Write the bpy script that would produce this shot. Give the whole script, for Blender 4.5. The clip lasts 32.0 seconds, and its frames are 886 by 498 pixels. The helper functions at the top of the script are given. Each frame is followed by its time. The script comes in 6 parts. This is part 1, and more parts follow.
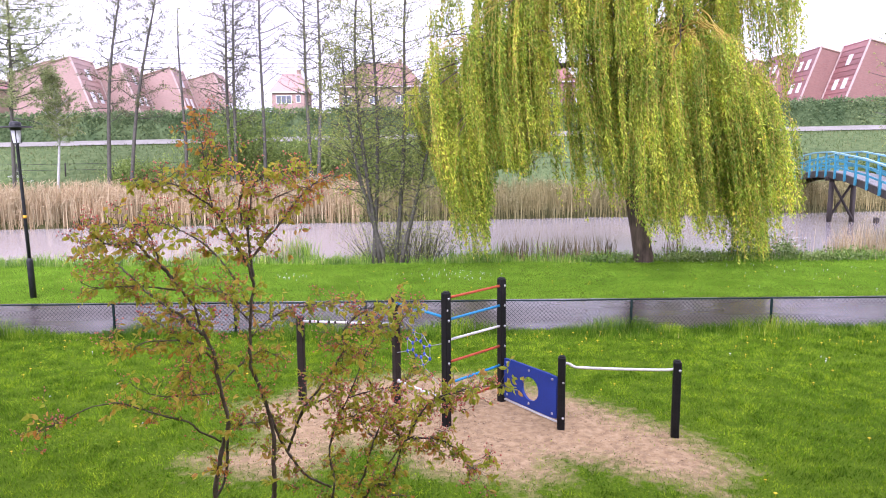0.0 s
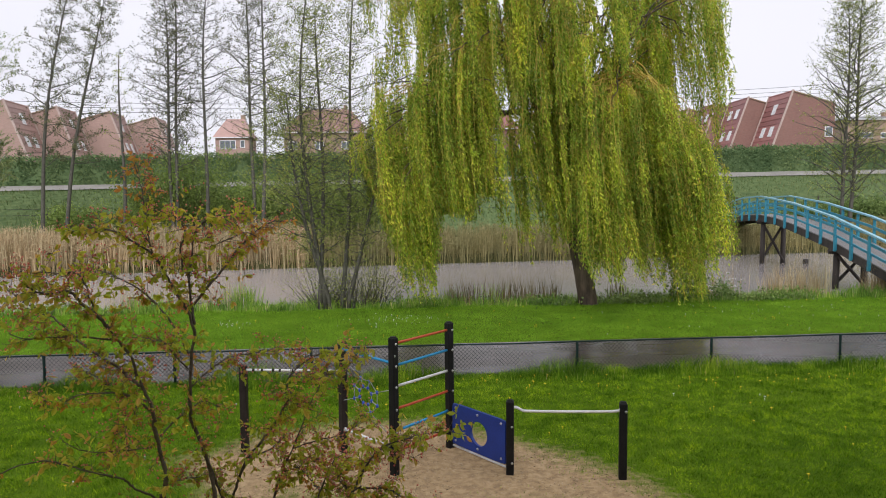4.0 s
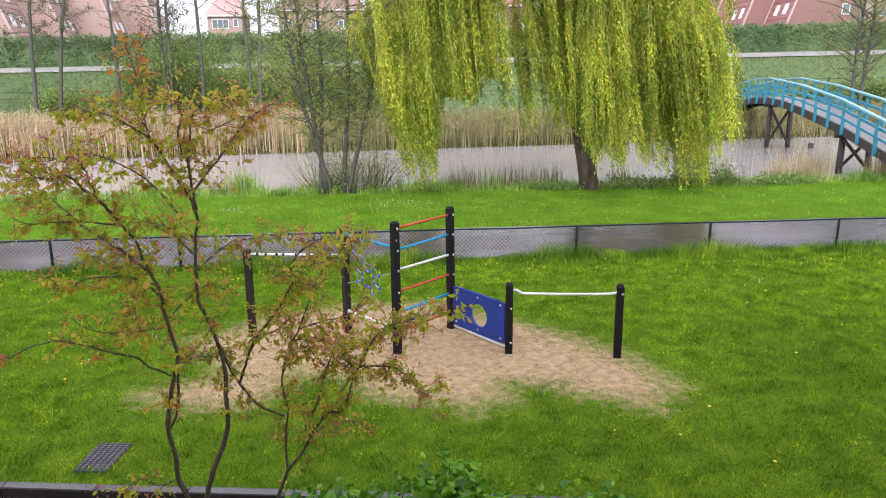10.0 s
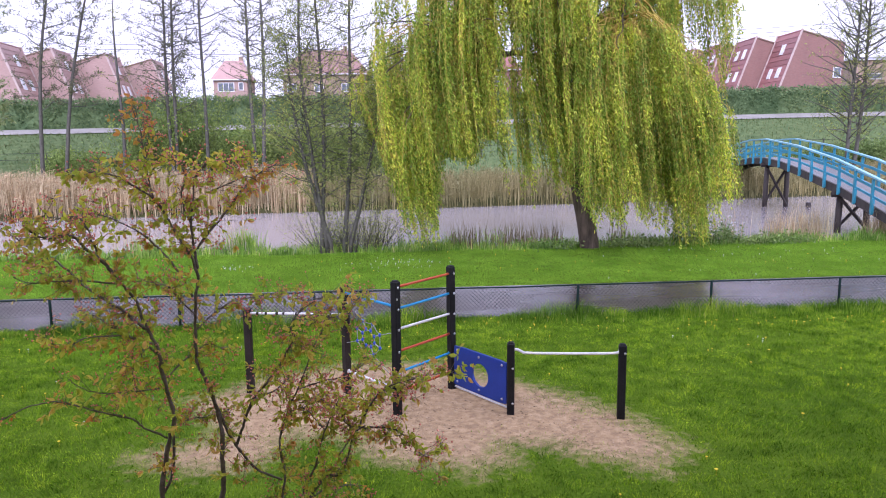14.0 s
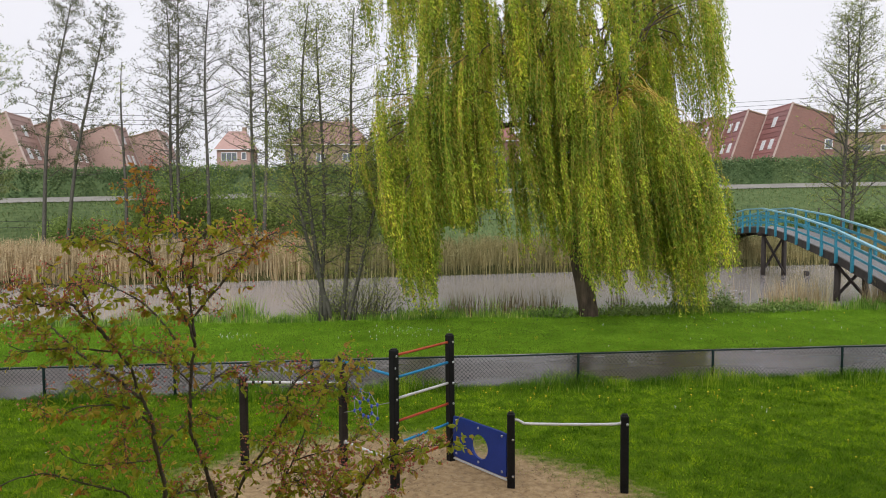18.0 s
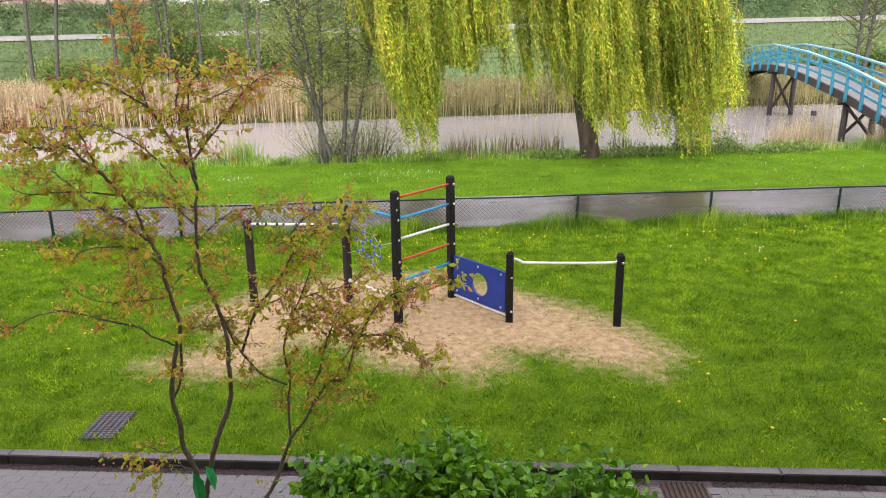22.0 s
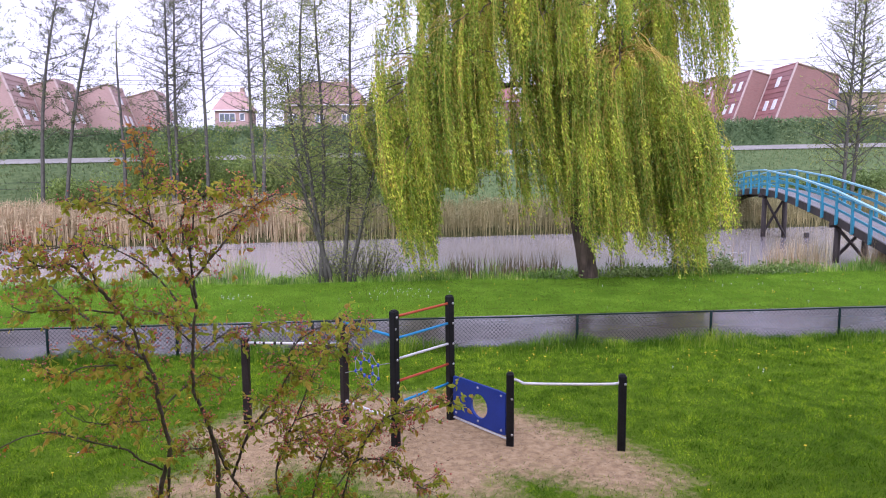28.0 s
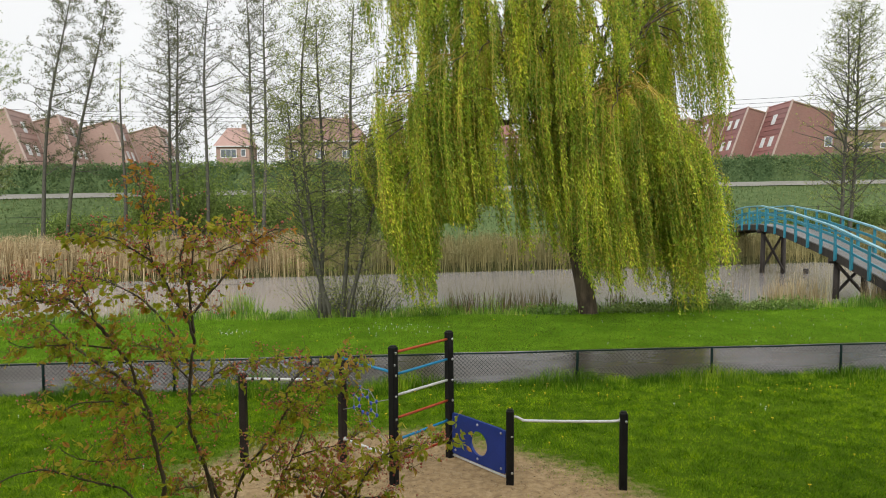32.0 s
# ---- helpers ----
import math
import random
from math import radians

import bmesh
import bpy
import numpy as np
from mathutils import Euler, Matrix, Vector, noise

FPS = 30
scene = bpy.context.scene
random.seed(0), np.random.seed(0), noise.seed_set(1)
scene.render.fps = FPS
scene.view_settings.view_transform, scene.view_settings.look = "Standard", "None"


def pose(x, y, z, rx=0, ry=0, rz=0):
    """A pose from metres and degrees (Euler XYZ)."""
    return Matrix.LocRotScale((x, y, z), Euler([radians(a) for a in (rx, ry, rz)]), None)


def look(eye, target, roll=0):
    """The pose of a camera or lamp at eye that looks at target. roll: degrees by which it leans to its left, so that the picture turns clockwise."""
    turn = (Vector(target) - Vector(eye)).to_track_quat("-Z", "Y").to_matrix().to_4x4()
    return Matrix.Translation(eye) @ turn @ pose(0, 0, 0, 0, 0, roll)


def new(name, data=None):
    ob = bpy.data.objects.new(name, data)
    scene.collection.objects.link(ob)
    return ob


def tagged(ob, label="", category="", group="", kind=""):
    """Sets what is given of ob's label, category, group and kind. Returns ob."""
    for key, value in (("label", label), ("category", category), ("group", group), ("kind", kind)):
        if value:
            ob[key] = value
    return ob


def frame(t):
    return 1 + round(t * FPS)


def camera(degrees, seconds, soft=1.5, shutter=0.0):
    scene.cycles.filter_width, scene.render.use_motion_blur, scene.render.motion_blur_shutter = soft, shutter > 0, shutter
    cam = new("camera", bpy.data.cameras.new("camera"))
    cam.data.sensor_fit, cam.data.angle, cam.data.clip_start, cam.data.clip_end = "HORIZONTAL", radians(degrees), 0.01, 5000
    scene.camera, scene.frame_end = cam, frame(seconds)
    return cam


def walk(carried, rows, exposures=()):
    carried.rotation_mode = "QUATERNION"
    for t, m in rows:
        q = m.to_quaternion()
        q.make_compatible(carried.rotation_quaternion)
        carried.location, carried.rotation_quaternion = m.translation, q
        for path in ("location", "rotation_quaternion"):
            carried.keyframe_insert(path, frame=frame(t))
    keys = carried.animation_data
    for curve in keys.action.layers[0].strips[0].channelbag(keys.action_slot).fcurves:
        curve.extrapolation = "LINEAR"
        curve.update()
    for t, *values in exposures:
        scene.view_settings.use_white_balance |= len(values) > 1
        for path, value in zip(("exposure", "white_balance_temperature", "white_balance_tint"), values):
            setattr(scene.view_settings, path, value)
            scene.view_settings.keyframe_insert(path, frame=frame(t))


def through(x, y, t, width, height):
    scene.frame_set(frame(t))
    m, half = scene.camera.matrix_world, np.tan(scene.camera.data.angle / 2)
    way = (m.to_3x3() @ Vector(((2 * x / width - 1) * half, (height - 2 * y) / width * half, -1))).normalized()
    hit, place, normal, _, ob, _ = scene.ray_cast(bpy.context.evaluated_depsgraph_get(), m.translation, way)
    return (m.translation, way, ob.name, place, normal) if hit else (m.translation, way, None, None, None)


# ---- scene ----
cam = camera(64.28, 32.0, soft=1.0)
PATH = [
    (0, pose(0, 0, 4.2, 81.60, 0.53, -0.08)),
    (0.5, pose(0, 0, 4.2, 83.90, 0.68, -0.15)),
    (1, pose(0, 0, 4.2, 84.25, 0.71, -0.13)),
    (1.5, pose(0, 0, 4.2, 88.16, 0.68, -0.17)),
    (1.8, pose(0, 0, 4.2, 87.98, 0.45, -1.16)),
    (2, pose(0, 0, 4.2, 88.03, 1.04, -2.78)),
    (2.5, pose(0, 0, 4.2, 88.55, 0.85, -2.98)),
    (3, pose(0, 0, 4.2, 84.06, 0.67, -3.60)),
    (3.5, pose(0, 0, 4.2, 85.58, 0.45, -4.39)),
    (5.5, pose(0, 0, 4.2, 83.00, 0.78, -4.30)),
    (6, pose(0, 0, 4.2, 83.21, 0.66, -4.31)),
    (6.5, pose(0, 0, 4.2, 81.28, 0.73, -4.33)),
    (7, pose(0, 0, 4.2, 78.72, 0.67, -4.37)),
    (7.5, pose(0, 0, 4.2, 78.94, 0.61, -4.35)),
    (8, pose(0, 0, 4.2, 78.80, 0.57, -4.36)),
    (8.5, pose(0, 0, 4.2, 78.96, 0.53, -4.37)),
    (9, pose(0, 0, 4.2, 78.56, 0.60, -4.37)),
    (9.5, pose(0, 0, 4.2, 76.67, 0.55, -4.38)),
    (10, pose(0, 0, 4.2, 75.85, 0.62, -4.37)),
    (10.5, pose(0, 0, 4.2, 76.06, 0.64, -4.35)),
    (11, pose(0, 0, 4.2, 76.75, 0.67, -4.36)),
    (11.5, pose(0, 0, 4.2, 78.03, 0.70, -4.37)),
    (12, pose(0, 0, 4.2, 78.53, 0.67, -4.35)),
    (12.5, pose(0, 0, 4.2, 80.54, 0.61, -4.34)),
    (13, pose(0, 0, 4.2, 80.93, 0.36, -4.27)),
    (13.5, pose(0, 0, 4.2, 80.66, 0.54, -4.32)),
    (14, pose(0, 0, 4.2, 80.63, 0.67, -4.32)),
    (14.5, pose(0, 0, 4.2, 83.48, 0.58, -4.35)),
    (15, pose(0, 0, 4.2, 86.22, 0.58, -4.36)),
    (15.5, pose(0, 0, 4.2, 87.05, 0.59, -4.35)),
    (17.5, pose(0, 0, 4.2, 86.03, 0.61, -4.39)),
    (18, pose(0, 0, 4.2, 86.14, 0.54, -4.38)),
    (18.5, pose(0, 0, 4.2, 86.78, 0.56, -4.41)),
    (19, pose(0, 0, 4.2, 86.88, 0.53, -4.43)),
    (19.5, pose(0, 0, 4.2, 83.26, 0.60, -4.40)),
    (20, pose(0, 0, 4.2, 81.14, 0.66, -4.40)),
    (20.5, pose(0, 0, 4.2, 77.33, 0.67, -4.37)),
    (21, pose(0, 0, 4.2, 75.16, 0.73, -4.36)),
    (21.5, pose(0, 0, 4.2, 73.50, 0.76, -4.35)),
    (22, pose(0, 0, 4.2, 73.36, 0.78, -4.37)),
    (22.5, pose(0, 0, 4.2, 73.40, 0.63, -4.32)),
    (23, pose(0, 0, 4.2, 74.89, 0.69, -4.35)),
    (23.5, pose(0, 0, 4.2, 75.55, 0.71, -4.35)),
    (24, pose(0, 0, 4.2, 75.60, 0.71, -4.36)),
    (24.5, pose(0, 0, 4.2, 76.55, 0.67, -4.36)),
    (26.5, pose(0, 0, 4.2, 78.80, 0.61, -4.37)),
    (27, pose(0, 0, 4.2, 80.14, 0.60, -4.37)),
    (27.5, pose(0, 0, 4.2, 81.14, 0.58, -4.39)),
    (28, pose(0, 0, 4.2, 83.03, 0.55, -4.38)),
    (28.5, pose(0, 0, 4.2, 84.40, 0.55, -4.42)),
    (29, pose(0, 0, 4.2, 85.26, 0.50, -4.42)),
    (29.5, pose(0, 0, 4.2, 85.33, 0.49, -4.41)),
    (30, pose(0, 0, 4.2, 85.26, 0.44, -4.41)),
    (30.5, pose(0, 0, 4.2, 85.29, 0.43, -4.41)),
    (31, pose(0, 0, 4.2, 85.86, 0.40, -4.41)),
    (31.5, pose(0, 0, 4.2, 85.93, 0.40, -4.40)),
    (32, pose(0, 0, 4.2, 85.90, 0.45, -4.42)),
]
# seconds, stops, kelvin, tint
EXPOSURES = [
    (0, 1.28, 5650, 38), (1, 0.47, 5400, 42), (2, 0.23, 5650, 34), (3, 0.05, 6000, 22), (4.5, 0.31, 6300, 14),
    (6, 0.39, 6650, 8), (7, 0.56, 6750, 6), (8, 0.87, 6500, 10), (9, 0.94, 6350, 12), (10, 1.07, 5900, 20),
    (11, 1.26, 5650, 24), (12, 1.19, 5500, 34), (13, 0.97, 5400, 36), (14, 0.84, 5400, 36), (15, 0.5, 5800, 24),
    (16.5, 0.42, 6200, 16), (18, 0.16, 6300, 14), (19, 0.15, 6250, 14), (20, 0.32, 7000, 6), (21, 0.91, 6900, 4),
    (22, 1.2, 6300, 20), (23, 1.24, 5650, 32), (24, 1.31, 5450, 40), (25.5, 1.24, 5450, 42), (27, 1.04, 5300, 44),
    (28, 0.72, 5450, 36), (29, 0.52, 5650, 28), (30, 0.31, 5800, 20), (31, 0.3, 6150, 12), (32, 0.25, 6500, 8),
]
walk(cam, PATH, EXPOSURES)

# ---- sky and light: bright overcast, rain ----
world = bpy.data.worlds.new("sky")
scene.world = world
world.use_nodes = True
wn, wl = world.node_tree.nodes, world.node_tree.links
sky = wn.new("ShaderNodeTexSky")
sky.sky_type, sky.sun_disc = "NISHITA", False
sky.sun_elevation, sky.sun_rotation = radians(36), radians(193)
sky.air_density, sky.dust_density, sky.ozone_density = 1.0, 4.0, 1.0
grey = wn.new("ShaderNodeHueSaturation")
grey.inputs["Saturation"].default_value = 0.06
cloud = wn.new("ShaderNodeTexNoise")
cloud.inputs["Scale"].default_value, cloud.inputs["Detail"].default_value = 1.6, 4
veil = wn.new("ShaderNodeMapRange")
veil.inputs[3].default_value, veil.inputs[4].default_value = 7.0, 7.9
over = wn.new("ShaderNodeMix")
over.data_type = "RGBA"
over.inputs[0].default_value = 0.85
tintc = wn.new("ShaderNodeMix")
tintc.data_type, tintc.blend_type = "RGBA", "MULTIPLY"
tintc.inputs[0].default_value = 1.0
tintc.inputs[7].default_value = (0.985, 0.985, 1.0, 1)
wl.new(sky.outputs[0], grey.inputs["Color"])
wl.new(cloud.outputs[0], veil.inputs[0])
wl.new(grey.outputs[0], over.inputs[6])
wl.new(veil.outputs[0], over.inputs[7])
wl.new(over.outputs[2], tintc.inputs[6])
wl.new(tintc.outputs[2], wn["Background"].inputs[0])
wn["Background"].inputs[1].default_value = 0.117
sun = new("sun", bpy.data.lights.new("sun", "SUN"))
sun.data.energy, sun.data.angle, sun.data.color = 2.0, radians(50), (1.0, 0.975, 0.93)
sun.matrix_world = look((0, 0, 45), (14, 60, 0))

# ---- tools ----
rng = np.random.default_rng(11)


def mesh_of(name, V, F, mat, smooth=False):
    """A mesh from arrays: V (n, 3), F a list of index arrays (m, 3) or (m, 4)."""
    me = bpy.data.meshes.new(name)
    V = np.asarray(V, dtype=np.float32)
    F = [np.asarray(f, dtype=np.int32) for f in F if len(f)]
    loops = np.concatenate([f.ravel() for f in F])
    total = np.concatenate([np.full(len(f), f.shape[1], dtype=np.int32) for f in F])
    first = np.concatenate([[0], np.cumsum(total)[:-1]]).astype(np.int32)
    me.vertices.add(len(V))
    me.vertices.foreach_set("co", V.ravel())
    me.loops.add(len(loops))
    me.loops.foreach_set("vertex_index", loops)
    me.polygons.add(len(total))
    me.polygons.foreach_set("loop_start", first)
    me.polygons.foreach_set("loop_total", total)
    me.polygons.foreach_set("use_smooth", np.full(len(total), smooth))
    me.update(calc_edges=True)
    me.validate()
    if mat:
        me.materials.append(mat)
    return me


class Geo:
    """Gathers pieces of one mesh."""

    def __init__(self):
        self.V, self.tri, self.quad, self.n = [], [], [], 0

    def add(self, V, tri=None, quad=None):
        V = np.asarray(V, dtype=float).reshape(-1, 3)
        if tri is not None and len(tri):
            self.tri.append(np.asarray(tri, dtype=int).reshape(-1, 3) + self.n)
        if quad is not None and len(quad):
            self.quad.append(np.asarray(quad, dtype=int).reshape(-1, 4) + self.n)
        self.V.append(V)
        self.n += len(V)
        return self

    def mesh(self, name, mat, smooth=False):
        F = []
        if self.tri:
            F.append(np.concatenate(self.tri))
        if self.quad:
            F.append(np.concatenate(self.quad))
        return mesh_of(name, np.concatenate(self.V), F, mat, smooth)


def put(name, me, parent=None, m=None, label=""):
    ob = new(name, me)
    if parent:
        ob.parent = parent
    if m is not None:
        ob.matrix_basis = m
    return tagged(ob, label) if label else ob


def thing(name, label, category, m=None, group="", kind=""):
    ob = new(name)
    ob.empty_display_size = 0.1
    if m is not None:
        ob.matrix_basis = m
    return tagged(ob, label, category, group, kind)


def cbox(sx, sy, sz, b=0.006, geo=None, m=None):
    """A box with chamfered edges, centred in x and y, standing on z = 0."""
    bm = bmesh.new()
    bmesh.ops.create_cube(bm, size=1, matrix=Matrix.Translation((0, 0, sz / 2)) @ Matrix.Diagonal((sx, sy, sz, 1)))
    if b:
        bmesh.ops.bevel(bm, geom=bm.edges[:], offset=b, segments=1, profile=0.5, affect="EDGES")
    if m is not None:
        bmesh.ops.transform(bm, matrix=m, verts=bm.verts[:])
    bmesh.ops.recalc_face_normals(bm, faces=bm.faces[:])
    if geo is None:
        geo = Geo()
    bm.verts.index_update()
    V = [v.co[:] for v in bm.verts]
    tri, quad = [], []
    for f in bm.faces:
        idx = [v.index for v in f.verts]
        if len(idx) == 4:
            quad.append(idx)
        else:
            tri += [(idx[0], idx[k], idx[k + 1]) for k in range(1, len(idx) - 1)]
    geo.add(V, tri, quad)
    bm.free()
    return geo


def tube(geo, pts, radii, sides=6, cap=True):
    """A round bar along pts, with a radius at each."""
    P = np.asarray(pts, dtype=float)
    R = np.broadcast_to(np.asarray(radii, dtype=float), (len(P),))
    T = np.gradient(P, axis=0)
    T /= np.linalg.norm(T, axis=1)[:, None] + 1e-9
    ref = np.array([0.0, 0.0, 1.0]) if abs(T[0][2]) < 0.9 else np.array([1.0, 0.0, 0.0])
    a = np.linspace(0, 2 * math.pi, sides, endpoint=False)
    V = []
    u = np.cross(T[0], ref)
    for p, t, r in zip(P, T, R):
        u = u - t * (u @ t)
        u /= np.linalg.norm(u) + 1e-9
        w = np.cross(t, u)
        V.append(p + r * (np.cos(a)[:, None] * u + np.sin(a)[:, None] * w))
    V = np.concatenate(V)
    k = np.arange(sides)
    quad = []
    for i in range(len(P) - 1):
        b0, b1 = i * sides, (i + 1) * sides
        quad.append(np.stack([b0 + k, b0 + (k + 1) % sides, b1 + (k + 1) % sides, b1 + k], 1))
    tri = []
    if cap:
        n = len(V)
        V = np.concatenate([V, P[:1], P[-1:]])
        e = (len(P) - 1) * sides
        tri = [(n, (j + 1) % sides, j) for j in range(sides)] + [(n + 1, e + j, e + (j + 1) % sides) for j in range(sides)]
    geo.add(V, tri, np.concatenate(quad))


def unit(v):
    return v / (np.linalg.norm(v, axis=-1, keepdims=True) + 1e-9)


def leaves(geo, C, D, length, width, fold=0.0):
    """Lens-shaped leaves at C that point along D; with fold, each is creased along its midrib."""
    C, D = np.asarray(C, dtype=float), unit(np.asarray(D, dtype=float))
    n = len(C)
    length = np.broadcast_to(length, (n,))[:, None]
    width = np.broadcast_to(width, (n,))[:, None]
    S = unit(np.cross(D, rng.normal(size=(n, 3))))
    k = np.arange(n)[:, None]
    if fold:
        N = np.cross(D, S)
        V = np.stack([C, C + D * length * 0.3 + S * width * 0.45 + N * width * fold, C + D * length * 0.68 + S * width * 0.42 + N * width * fold,
                      C + D * length, C + D * length * 0.68 - S * width * 0.42 + N * width * fold, C + D * length * 0.3 - S * width * 0.45 + N * width * fold,
                      C + D * length * 0.5], 1)
        q1, q2 = k * 7 + np.array([0, 1, 2, 6]), k * 7 + np.array([0, 6, 4, 5])
        t1, t2 = k * 7 + np.array([6, 2, 3]), k * 7 + np.array([6, 3, 4])
        geo.add(V.reshape(-1, 3), np.concatenate([t1, t2]), np.concatenate([q1, q2]))
    else:
        V = np.stack([C, C + D * length * 0.42 + S * width * 0.5, C + D * length, C + D * length * 0.42 - S * width * 0.5], 1)
        geo.add(V.reshape(-1, 3), None, k * 4 + np.arange(4))


def blades(geo, P, height, width, lean=0.35, joints=1, flow=0.0):
    """Grass blades on the points P: pointed strips that bend over; with flow, neighbours lie the same way."""
    n = len(P)
    height = np.broadcast_to(height, (n,))[:, None]
    width = np.broadcast_to(width, (n,))[:, None]
    a = rng.uniform(0, 2 * math.pi, n)
    S = np.stack([np.cos(a), np.sin(a), 0 * a], 1)
    b = rng.uniform(0, 2 * math.pi, n)
    if flow:
        b = 7 * soft_noise(P[:, 0], P[:, 1], flow, 6.0) + rng.normal(size=n) * 1.2
    L = np.stack([np.cos(b), np.sin(b), 0 * b], 1) * (rng.uniform(0.1, 1, n) * lean)[:, None] * height
    up = np.array([0, 0, 1.0])
    k = np.arange(n)[:, None]
    if joints == 1:
        V = np.stack([P - S * width / 2, P + S * width / 2, P + L + up * height], 1)
        geo.add(V.reshape(-1, 3), k * 3 + np.arange(3))
    else:
        M = P + L * 0.35 + up * height * 0.6
        V = np.stack([P - S * width / 2, P + S * width / 2, M + S * width * 0.4, M - S * width * 0.4, P + L + up * height], 1)
        geo.add(V.reshape(-1, 3), k * 5 + np.array([3, 2, 4]), k * 5 + np.arange(4))


def curve(pts, n):
    """n points on a smooth line through pts."""
    P = np.asarray(pts, dtype=float)
    s = np.linspace(0, len(P) - 1, n)
    i = np.clip(s.astype(int), 0, len(P) - 2)
    f = (s - i)[:, None]
    P0, P1, P2, P3 = P[np.maximum(i - 1, 0)], P[i], P[i + 1], P[np.minimum(i + 2, len(P) - 1)]
    return 0.5 * (2 * P1 + (P2 - P0) * f + (2 * P0 - 5 * P1 + 4 * P2 - P3) * f**2 + (3 * P1 - P0 - 3 * P2 + P3) * f**3)


def smooth01(a, b, v):
    t = np.clip((v - a) / (b - a), 0, 1)
    return t * t * (3 - 2 * t)


# ---- materials ----
def nodes_of(name):
    m = bpy.data.materials.new(name)
    m.use_nodes = True
    return m, m.node_tree.nodes, m.node_tree.links, m.node_tree.nodes["Principled BSDF"]


def ramp(n, l, source, stops):
    r = n.new("ShaderNodeValToRGB")
    while len(r.color_ramp.elements) < len(stops):
        r.color_ramp.elements.new(0.5)
    for e, (pos, col) in zip(r.color_ramp.elements, stops):
        e.position, e.color = pos, (*col, 1)
    l.new(source, r.inputs[0])
    return r.outputs[0]


def noise_of(n, l, scale, detail=4, coords=None, stretch=None):
    t = n.new("ShaderNodeTexNoise")
    t.inputs["Scale"].default_value, t.inputs["Detail"].default_value = scale, detail
    if coords is not None:
        if stretch:
            mp = n.new("ShaderNodeMapping")
            mp.inputs["Scale"].default_value = stretch
            l.new(coords, mp.inputs[0])
            coords = mp.outputs[0]
        l.new(coords, t.inputs["Vector"])
    return t.outputs[0]


def mixed(n, l, fac, a, b, mode="MIX"):
    x = n.new("ShaderNodeMix")
    x.data_type, x.blend_type = "RGBA", mode
    for sock, v in ((x.inputs[0], fac), (x.inputs[6], a), (x.inputs[7], b)):
        if isinstance(v, (int, float)):
            sock.default_value = v
        elif isinstance(v, tuple):
            sock.default_value = (*v, 1)
        else:
            l.new(v, sock)
    return x.outputs[2]


def bumped(n, l, bsdf, height, strength, distance=0.01):
    b = n.new("ShaderNodeBump")
    b.inputs["Strength"].default_value, b.inputs["Distance"].default_value = strength, distance
    l.new(height, b.inputs["Height"])
    l.new(b.outputs[0], bsdf.inputs["Normal"])


def plain(name, dark, light, rough=0.6, big=3.0, fine=40.0, bump=0.2, metal=0.0, spread=0.0, coords="Object", stretch=None, spec=0.3):
    """Paint, wood, metal or stone: two scales of variation, wear in the gloss and a fine relief."""
    m, n, l, b = nodes_of(name)
    tc = n.new("ShaderNodeTexCoord").outputs[coords]
    a, f = noise_of(n, l, big, 5, tc, stretch), noise_of(n, l, fine, 6, tc, stretch)
    col = ramp(n, l, a, [(0.3, dark), (0.7, light)])
    col = mixed(n, l, 0.35, col, ramp(n, l, f, [(0.35, tuple(c * 0.6 for c in dark)), (0.65, light)]))
    if spread:
        r = n.new("ShaderNodeObjectInfo").outputs["Random"]
        col = mixed(n, l, spread, col, ramp(n, l, r, [(0, tuple(c * 0.55 for c in dark)), (1, tuple(min(1, c * 1.3) for c in light))]))
    l.new(col, b.inputs["Base Color"])
    rr = n.new("ShaderNodeMapRange")
    rr.inputs[3].default_value, rr.inputs[4].default_value = max(0.03, rough - 0.12), min(1, rough + 0.12)
    l.new(f, rr.inputs[0])
    l.new(rr.outputs[0], b.inputs["Roughness"])
    b.inputs["Metallic"].default_value = metal
    b.inputs["Specular IOR Level"].default_value = spec
    if bump:
        bumped(n, l, b, f, bump, 0.004)
    return m


def foliage(name, stops, through=0.3, rough=0.5, big=0.6, mottle=0.0, shine=0.3, stretch=None):
    """Leaves and grass: each one its own tint, larger patches of tone, some light passing through."""
    m, n, l, b = nodes_of(name)
    isl = n.new("ShaderNodeNewGeometry").outputs["Random Per Island"]
    col = ramp(n, l, isl, stops)
    tc = n.new("ShaderNodeTexCoord").outputs["Object"]
    patch = noise_of(n, l, big, 3, tc)
    col = mixed(n, l, 1.0, col, ramp(n, l, patch, [(0.3, (0.72, 0.78, 0.7)), (0.7, (1.15, 1.1, 1.0))]), "MULTIPLY")
    if mottle:
        spots = noise_of(n, l, mottle, 4, tc, stretch)
        col = mixed(n, l, 1.0, col, ramp(n, l, spots, [(0.38, (0.50, 0.58, 0.53)), (0.5, (0.93, 0.95, 0.9)), (0.62, (1.42, 1.26, 1.0))]), "MULTIPLY")
    l.new(col, b.inputs["Base Color"])
    b.inputs["Roughness"].default_value = rough
    b.inputs["Specular IOR Level"].default_value = shine
    t = n.new("ShaderNodeBsdfTranslucent")
    l.new(col, t.inputs[0])
    mx = n.new("ShaderNodeMixShader")
    mx.inputs[0].default_value = through
    l.new(b.outputs[0], mx.inputs[1])
    l.new(t.outputs[0], mx.inputs[2])
    l.new(mx.outputs[0], n["Material Output"].inputs[0])
    return m


